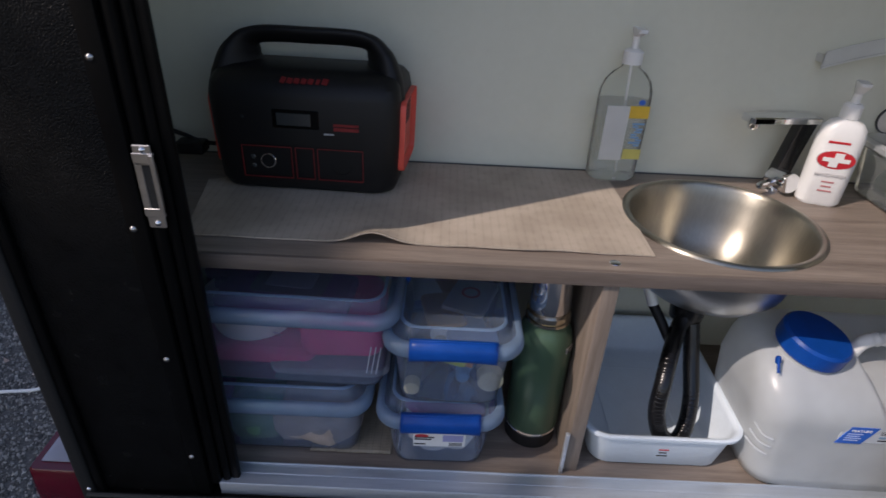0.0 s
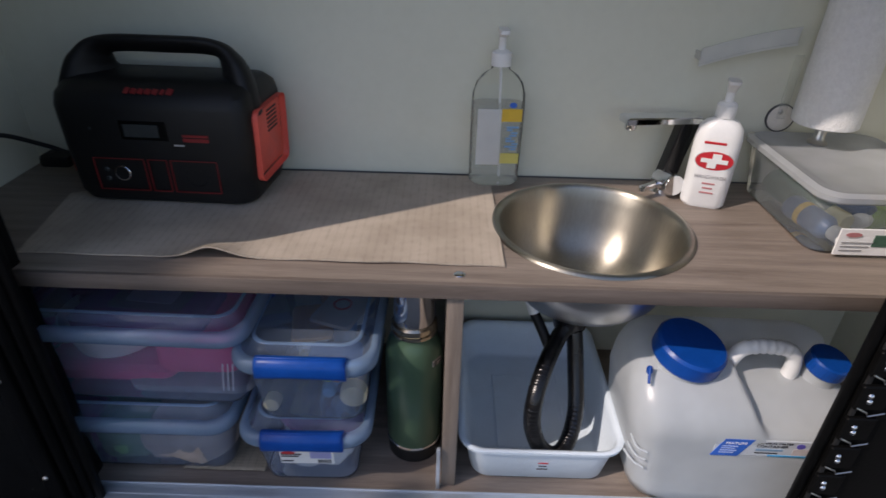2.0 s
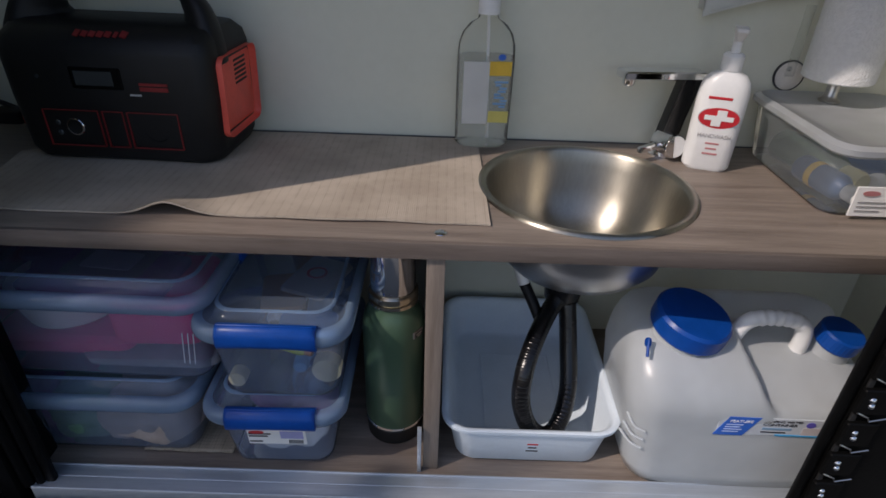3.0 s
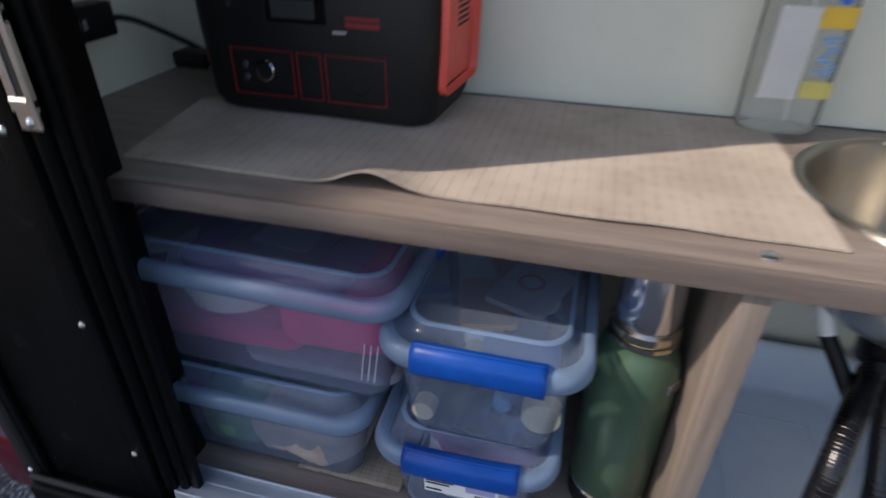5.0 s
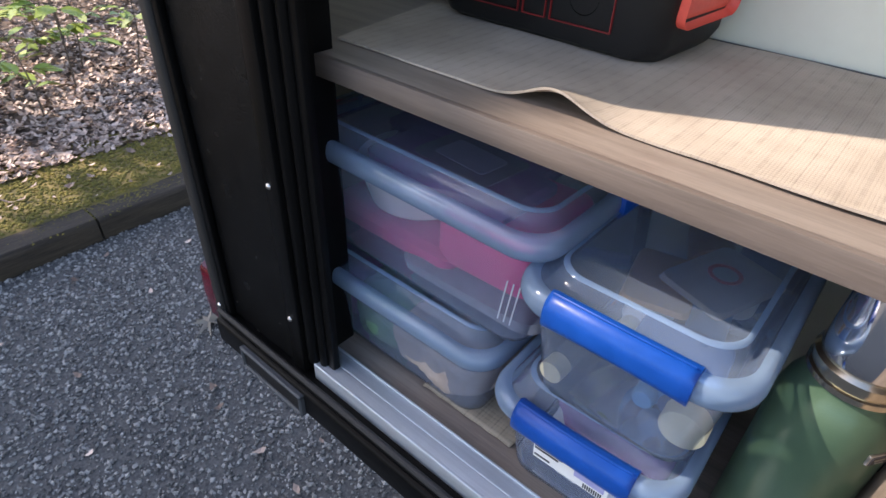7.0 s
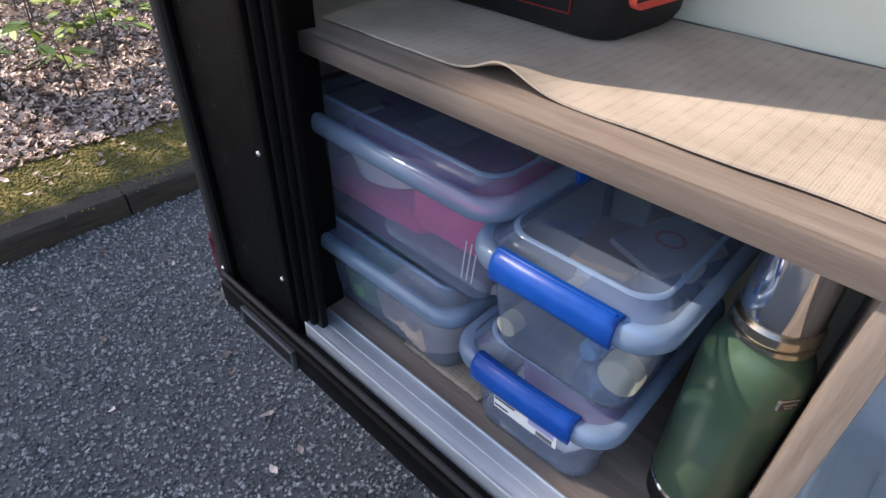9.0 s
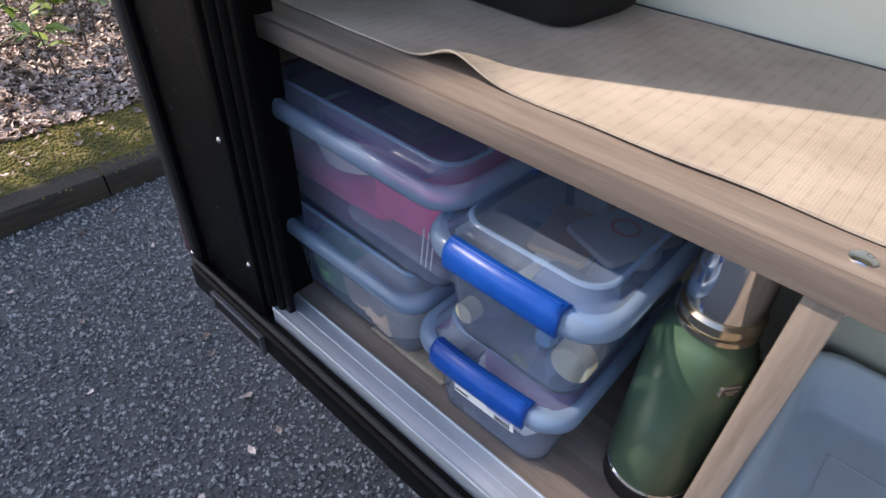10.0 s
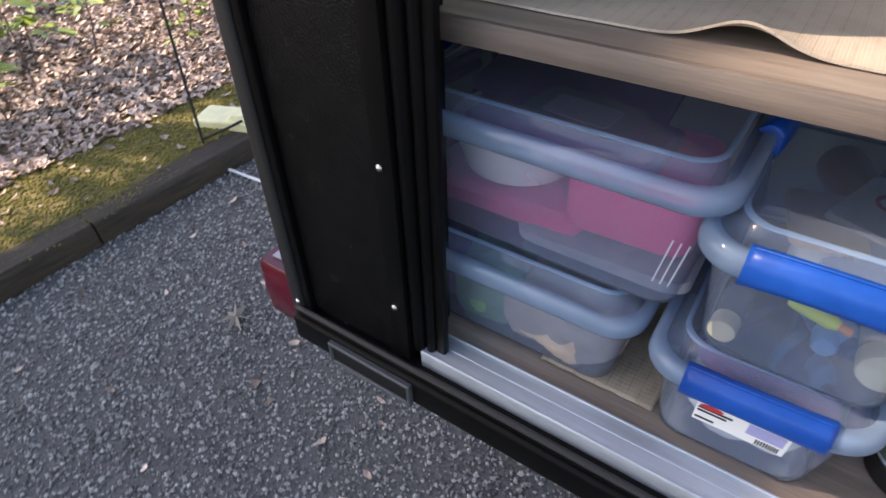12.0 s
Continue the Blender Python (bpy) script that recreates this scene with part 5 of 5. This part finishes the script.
gxs, gys = spread(-300, 300, -4.6, 0.6, 0.06, 1.35), spread(-300, 300, -0.6, 4.2, 0.08, 1.35)
me = bpy.data.meshes.new("ground")
verts = [(x, y, ground_z(x, y)) for y in gys for x in gxs]
nxs = len(gxs)
faces = [(j * nxs + i, j * nxs + i + 1, (j + 1) * nxs + i + 1, (j + 1) * nxs + i) for j in range(len(gys) - 1) for i in range(nxs - 1)]
me.from_pydata(verts, [], faces)
for m_ in (GRIT, MOSS, SOIL):
    me.materials.append(m_)
for p in me.polygons:
    c = p.center
    p.use_smooth = True
    p.material_index = 0 if c.x > KERB_X - 0.08 else 1 if c.x > KERB_X - 0.52 + 0.1 * noise.noise((c.x * 2, c.y * 2, 2)) else 2
tagged(new("ground", me), "grey gravel drive with a mossy verge and wooded bank", "ground", kind="structure")

# kerb timbers, end to end
rnd = random.Random(4)
y = -1.623
while y < 4.5:
    ln = 2.48
    tm = thing("kerb_timber", KERB_X - 0.075, y + ln / 2, -0.05, "weathered grey landscape timber edging the drive", "timber", "kerb timbers")
    bm = bmesh.new()
    loops = []
    for i in range(40):
        v = -ln / 2 + 0.004 + (ln - 0.008) * i / 39
        lp = []
        for q in ring(0.15, 0.142, 0.022, 0, 4):
            w = 0.005 * noise.noise((q.x * 20, q.y * 20 + y, v * 4)) + 0.004 * noise.noise((q.x * 60, q.y * 60, v * 1.5 + y))
            lp.append(Vector((q.x * (1 + w * 8), v, q.y * (1 + w * 8) + 0.071)))
        loops.append(lp)
    loft(loops, bm=bm)
    part("timber", bm, TIMBER, tm)
    y += ln


def scatter(name, n, place, size, mat, label, category, shape):
    """Many small pieces in one mesh."""
    r = np.random.RandomState(len(name) * 7 + n)
    sv, sf = shape
    sv, sf = np.array(sv, float), np.array(sf)
    allv, allf = [], []
    for i in range(n):
        x, y, z, rx, ry, rz = place(r)
        e = np.array(Euler((rx, ry, rz)).to_matrix())
        s = size(r)
        v = (sv * s * (1 + 0.25 * r.uniform(-1, 1, sv.shape))) @ e.T + (x, y, z)
        allf.append(sf + i * len(sv))
        allv.append(v)
    me = bpy.data.meshes.new(name)
    me.from_pydata(np.concatenate(allv).tolist(), [], np.concatenate(allf).tolist())
    me.materials.append(mat)
    return tagged(new(name, me), label, category, kind="stuff")


STONE = ([(1, 0, 0), (-1, 0, 0), (0, 1, 0), (0, -1, 0), (0, 0, 0.7), (0, 0, -0.7)],
         [(0, 2, 4), (2, 1, 4), (1, 3, 4), (3, 0, 4), (2, 0, 5), (1, 2, 5), (3, 1, 5), (0, 3, 5)])
DRY = ([(0, -1, 0.25), (0.45, -0.3, -0.05), (0.38, 0.5, 0.1), (0, 1, 0.35), (-0.38, 0.5, 0.15), (-0.45, -0.3, 0.0), (0, 0, -0.12)],
       [(0, 1, 6), (1, 2, 6), (2, 3, 6), (3, 4, 6), (4, 5, 6), (5, 0, 6)])


def on_gravel(r):
    x, y = r.uniform(KERB_X, 0.35), r.uniform(0.0, 2.6)
    return x, y, ground_z(x, y) + 0.002, r.uniform(0, 6.3), r.uniform(0, 6.3), r.uniform(0, 6.3)


scatter("gravel", 52000, on_gravel, lambda r: 0.0029 + 0.0064 * r.uniform(0, 1) ** 1.6, GRAVEL, "loose grey crushed gravel", "gravel", STONE)


def on_bank(r):
    x, y = KERB_X - 0.50 - abs(r.normal(0, 1.1)), r.uniform(-1.0, 4.2)
    return x, y, ground_z(x, y) + 0.012, r.uniform(-0.6, 0.6), r.uniform(-0.6, 0.6), r.uniform(0, 6.3)


scatter("leaf_litter", 26000, on_bank, lambda r: r.uniform(0.009, 0.028), LITTER, "brown and pale dry fallen leaves", "leaf litter", DRY)


def on_verge(r):
    x, y = r.uniform(KERB_X - 0.64, KERB_X - 0.12), r.uniform(-0.6, 3.4)
    return x, y, ground_z(x, y) + 0.002, r.uniform(-0.5, 0.5), r.uniform(-0.5, 0.5), r.uniform(0, 6.3)


scatter("moss", 16000, on_verge, lambda r: r.uniform(0.004, 0.011), material("moss_tuft", (0.045, 0.055, 0.010), (0.26, 0.20, 0.04), 0.95, scale=6, island=0.4), "green and ochre moss tufts", "moss", STONE)


def on_timber(r):
    x, y = KERB_X - 0.15 * r.uniform(0, 1) ** 0.6, r.uniform(-0.6, 3.4)
    if noise.noise((x * 6, y * 3, 5)) < -0.05:
        x = KERB_X - 0.14
    return x, y, 0.088, r.uniform(-0.5, 0.5), r.uniform(-0.5, 0.5), r.uniform(0, 6.3)


scatter("timber_moss", 9000, on_timber, lambda r: r.uniform(0.003, 0.008), bpy.data.materials["moss_tuft"], "patchy moss on the kerb timbers", "moss", STONE)


def on_drive(r):
    x, y = r.uniform(KERB_X, -0.5), r.uniform(0.1, 2.4)
    return x, y, 0.012, r.uniform(-0.3, 0.3), r.uniform(-0.3, 0.3), r.uniform(0, 6.3)


scatter("fallen_leaves", 46, on_drive, lambda r: r.uniform(0.010, 0.024), LITTER, "small dry leaves on the gravel", "leaves", DRY)



def on_moss(r):
    x, y = KERB_X - 0.10 - 0.5 * r.uniform(0, 1), r.uniform(0.0, 2.6)
    return x, y, ground_z(x, y) + 0.014, r.uniform(-0.4, 0.4), r.uniform(-0.4, 0.4), r.uniform(0, 6.3)


scatter("verge_leaves", 120, on_moss, lambda r: r.uniform(0.008, 0.026), LITTER, "dry brown leaves scattered on the moss", "leaves", DRY)

# one lobed dry leaf on the gravel
leaf = bmesh.new()
lobes = 9
pts = []
for i in range(lobes * 2):
    a = i * math.tau / (lobes * 2)
    rr_ = (0.062 if i % 2 == 0 else 0.022) * (1.25 if i in (0, 2, 16) else 0.8)
    pts.append(leaf.verts.new((rr_ * math.cos(a), rr_ * math.sin(a), 0.010 + 0.012 * math.sin(a * 3))))
mid = leaf.verts.new((0, 0, 0.006))
for a, b in zip(pts, pts[1:] + pts[:1]):
    leaf.faces.new((a, b, mid))
o = part("oak_leaf", leaf, plain("grey_dry_leaf", (0.26, 0.23, 0.19), 0.8))
o.matrix_world = pose(-1.222, 0.876, 0.004, 0, 0, -25)
tagged(o, "grey-brown lobed dry leaf on the gravel", "leaf")

BLADE = [(0, 0, 0), (0.24, 0.35, 0.05), (0.20, 0.75, 0.03), (0, 1.1, -0.08), (-0.20, 0.75, 0.03), (-0.24, 0.35, 0.05)]


def sapling(x, y, h, n, seed, label, size=0.05):
    r = random.Random(seed)
    s = thing("sapling", x, y, ground_z(x, y) - 0.01, label, "sapling", "saplings on the bank")
    top = Vector((r.uniform(-0.1, 0.1) * h, r.uniform(-0.1, 0.1) * h, h))
    stem = glide([(0, 0, 0), top * 0.5 + Vector((0.02, 0.01, 0)), top], 6)
    part("stem", tube(stem, lambda u: 0.006 * (1 - 0.7 * u), 6), BARK, s)
    bm, tw = bmesh.new(), bmesh.new()
    for i in range(n):
        u = r.uniform(0.35, 1.0)
        p = stem[int(u * (len(stem) - 1))]
        a = r.uniform(0, math.tau)
        ln = h * r.uniform(0.15, 0.45) * (1.2 - 0.5 * u)
        q = p + Vector((math.cos(a) * ln, math.sin(a) * ln, r.uniform(0.0, 0.3) * ln))
        tube([p, (p + q) / 2 + Vector((0, 0, 0.01)), q], 0.0018, 5, bm=tw)
        for k in range(4):
            m = Matrix.Translation(p.lerp(q, 0.45 + 0.18 * k)) @ pose(0, 0, 0, r.uniform(-25, 15), r.uniform(-25, 25), math.degrees(a) - 90 + r.uniform(-65, 65)) @ Matrix.Scale(size * r.uniform(0.7, 1.4), 4)
            bm.faces.new([bm.verts.new(m @ Vector(v)) for v in BLADE])
    tagged(part("twigs", tw, BARK, s), kind="stuff")
    tagged(part("leaves", bm, LEAF, s, sharp=180), "bright green leaves", kind="stuff")
    return s


for i, (x, y_, h, n, sz) in enumerate(((-3.05, 1.28, 0.62, 11, 0.10), (-2.85, 1.05, 0.40, 7, 0.09), (-3.35, 1.05, 0.55, 9, 0.07), (-3.0, 0.75, 0.40, 7, 0.06), (-3.7, 1.5, 0.6, 9, 0.07), (-4.2, 1.2, 0.9, 12, 0.08), (-4.1, 2.1, 0.8, 12, 0.08), (-3.2, 2.35, 0.35, 8, 0.05),
                                       (-4.8, 1.8, 1.1, 14, 0.08), (-4.9, 0.9, 1.0, 14, 0.09), (-3.9, 0.35, 0.7, 10, 0.07), (-4.6, 2.9, 1.0, 14, 0.08), (-3.5, 3.2, 0.5, 9, 0.06), (-2.9, 2.0, 0.22, 6, 0.04), (-3.25, 1.4, 0.5, 12, 0.075), (-3.5, 1.3, 0.28, 9, 0.07), (-3.05, 2.15, 0.3, 10, 0.06), (-4.3, 1.6, 0.5, 12, 0.08), (-3.9, 1.2, 0.36, 10, 0.08), (-4.25, 2.05, 0.42, 12, 0.08), (-3.15, 1.65, 0.42, 9, 0.07))):
    sapling(x, y_, h, n, i + 3, "young green sapling growing in leaf litter", sz)

# guy line, stake and chock on the verge
gx_, gy_ = -2.04, 1.43
guy = thing("tent_stake", gx_, gy_, ground_z(gx_, gy_), "black stake and cord standing on the verge", "stake")
part("cord", tube(glide([(0, 0, 0.0), (-0.01, 0.01, 0.25), (-0.03, 0.03, 0.62), (-0.07, 0.06, 1.3)], 8), 0.006, 8), RUBBER, guy)
part("branch_cord", tube(glide([(0.0, 0.0, 0.02), (0.04, 0.12, 0.035), (0.10, 0.34, 0.07)], 8), 0.006, 8), RUBBER, guy)
ck = thing("wheel_chock", -2.09, 1.62, ground_z(-2.09, 1.62) - 0.004, "pale yellow plastic levelling block on the moss", "block", rz=22)
part("block", loft([ring(0.28, 0.15, 0.012, 0, 3), ring(0.28, 0.15, 0.012, 0.035, 3), ring(0.27, 0.14, 0.012, 0.04, 3)]), plain("pale_yellow_plastic", (0.75, 0.70, 0.40), 0.5), ck)
part("wedge", loft([ring(0.10, 0.12, 0.01, 0.0405, 3, 0.06), ring(0.06, 0.11, 0.01, 0.065, 3, 0.07)]), plain("pale_yellow_plastic", (0.75, 0.70, 0.40), 0.5), ck)

# white cable on the gravel
cb = part("ground_cable", tube(glide([(-2.0, 1.42, 0.014), (-1.70, 1.44, 0.012), (-1.48, 1.47, 0.014), (-1.32, 1.52, 0.012), (-1.22, 1.75, 0.012), (-1.1, 2.3, 0.012)], 8), 0.006, 8), WHITE)
tagged(cb, "white electric cable lying on the gravel", "cable")


def tree(x, y, low, high, spread_, seed, leaves, lf=0.19):
    """An unseen broadleaf tree added for shade: tapered trunk, limbs, and a crown of separate leaves with gaps."""
    r = random.Random(seed)
    along, across = Vector((0.885, 0.466, 0)), Vector((0.466, -0.885, 0))
    t = thing("tree", x, y, -0.05, "leafy broadleaf tree added out of view to shade the drive", "tree", "trees by the drive")
    bm = bmesh.new()
    trunk = glide([(0, 0, 0), (0.08, 0.03, high * 0.4), (-0.05, 0.06, high - 0.2)], 8)
    tube(trunk, lambda u: 0.13 * (1 - 0.75 * u), 10, bm=bm)
    crown = bmesh.new()
    tips = []
    for i in range(18):
        a = i * 2.4 + r.uniform(-0.3, 0.3)
        p = trunk[int(len(trunk) * r.uniform(0.45, 0.9))]
        k = spread_ * math.sqrt(r.uniform(0.05, 1))
        q = k * (math.cos(a) * across + 0.35 * math.sin(a) * along) + Vector((0, 0, low + (high - low) * (i + 0.5) / 18))
        tube(glide([p, (p + q) / 2 + Vector((0, 0, 0.1)), q], 4), lambda u: 0.035 * (1 - 0.8 * u), 6, bm=bm)
        tips += [q, q, (p + q * 3) / 4]
    part("trunk", bm, BARK, t)
    for i in range(leaves):
        c = r.choice(tips)
        p = c + r.gauss(0, 0.30) * across + r.gauss(0, 0.10) * along + Vector((0, 0, r.gauss(0, 0.15)))
        m = Matrix.Translation(p) @ pose(0, 0, 0, r.uniform(-60, 60), r.uniform(-60, 60), r.uniform(0, 360)) @ Matrix.Scale(lf * r.uniform(0.6, 1.3), 4)
        crown.faces.new([crown.verts.new(m @ Vector(v)) for v in BLADE])
    part("crown", crown, LEAF, t, "green leaf crown", sharp=180)
    return t


# Trees added out of view, their crowns placed to shade the gravel and lower hatch.
for i, (u, d, sp, top, n) in enumerate(((-2.15, 5.0, 0.6, 5.55, 4000), (-1.20, 5.2, 0.5, 5.80, 4600), (-0.30, 5.0, 0.46, 5.58, 4600), (0.75, 5.3, 0.6, 5.6, 4200))):
    # u: across the light, d: towards the sun
    x, y_ = SUN_FROM[0] * d + 0.466 * u, SUN_FROM[1] * d - 0.885 * u
    tree(x, y_, 4.1, top, sp, 20 + i, n)
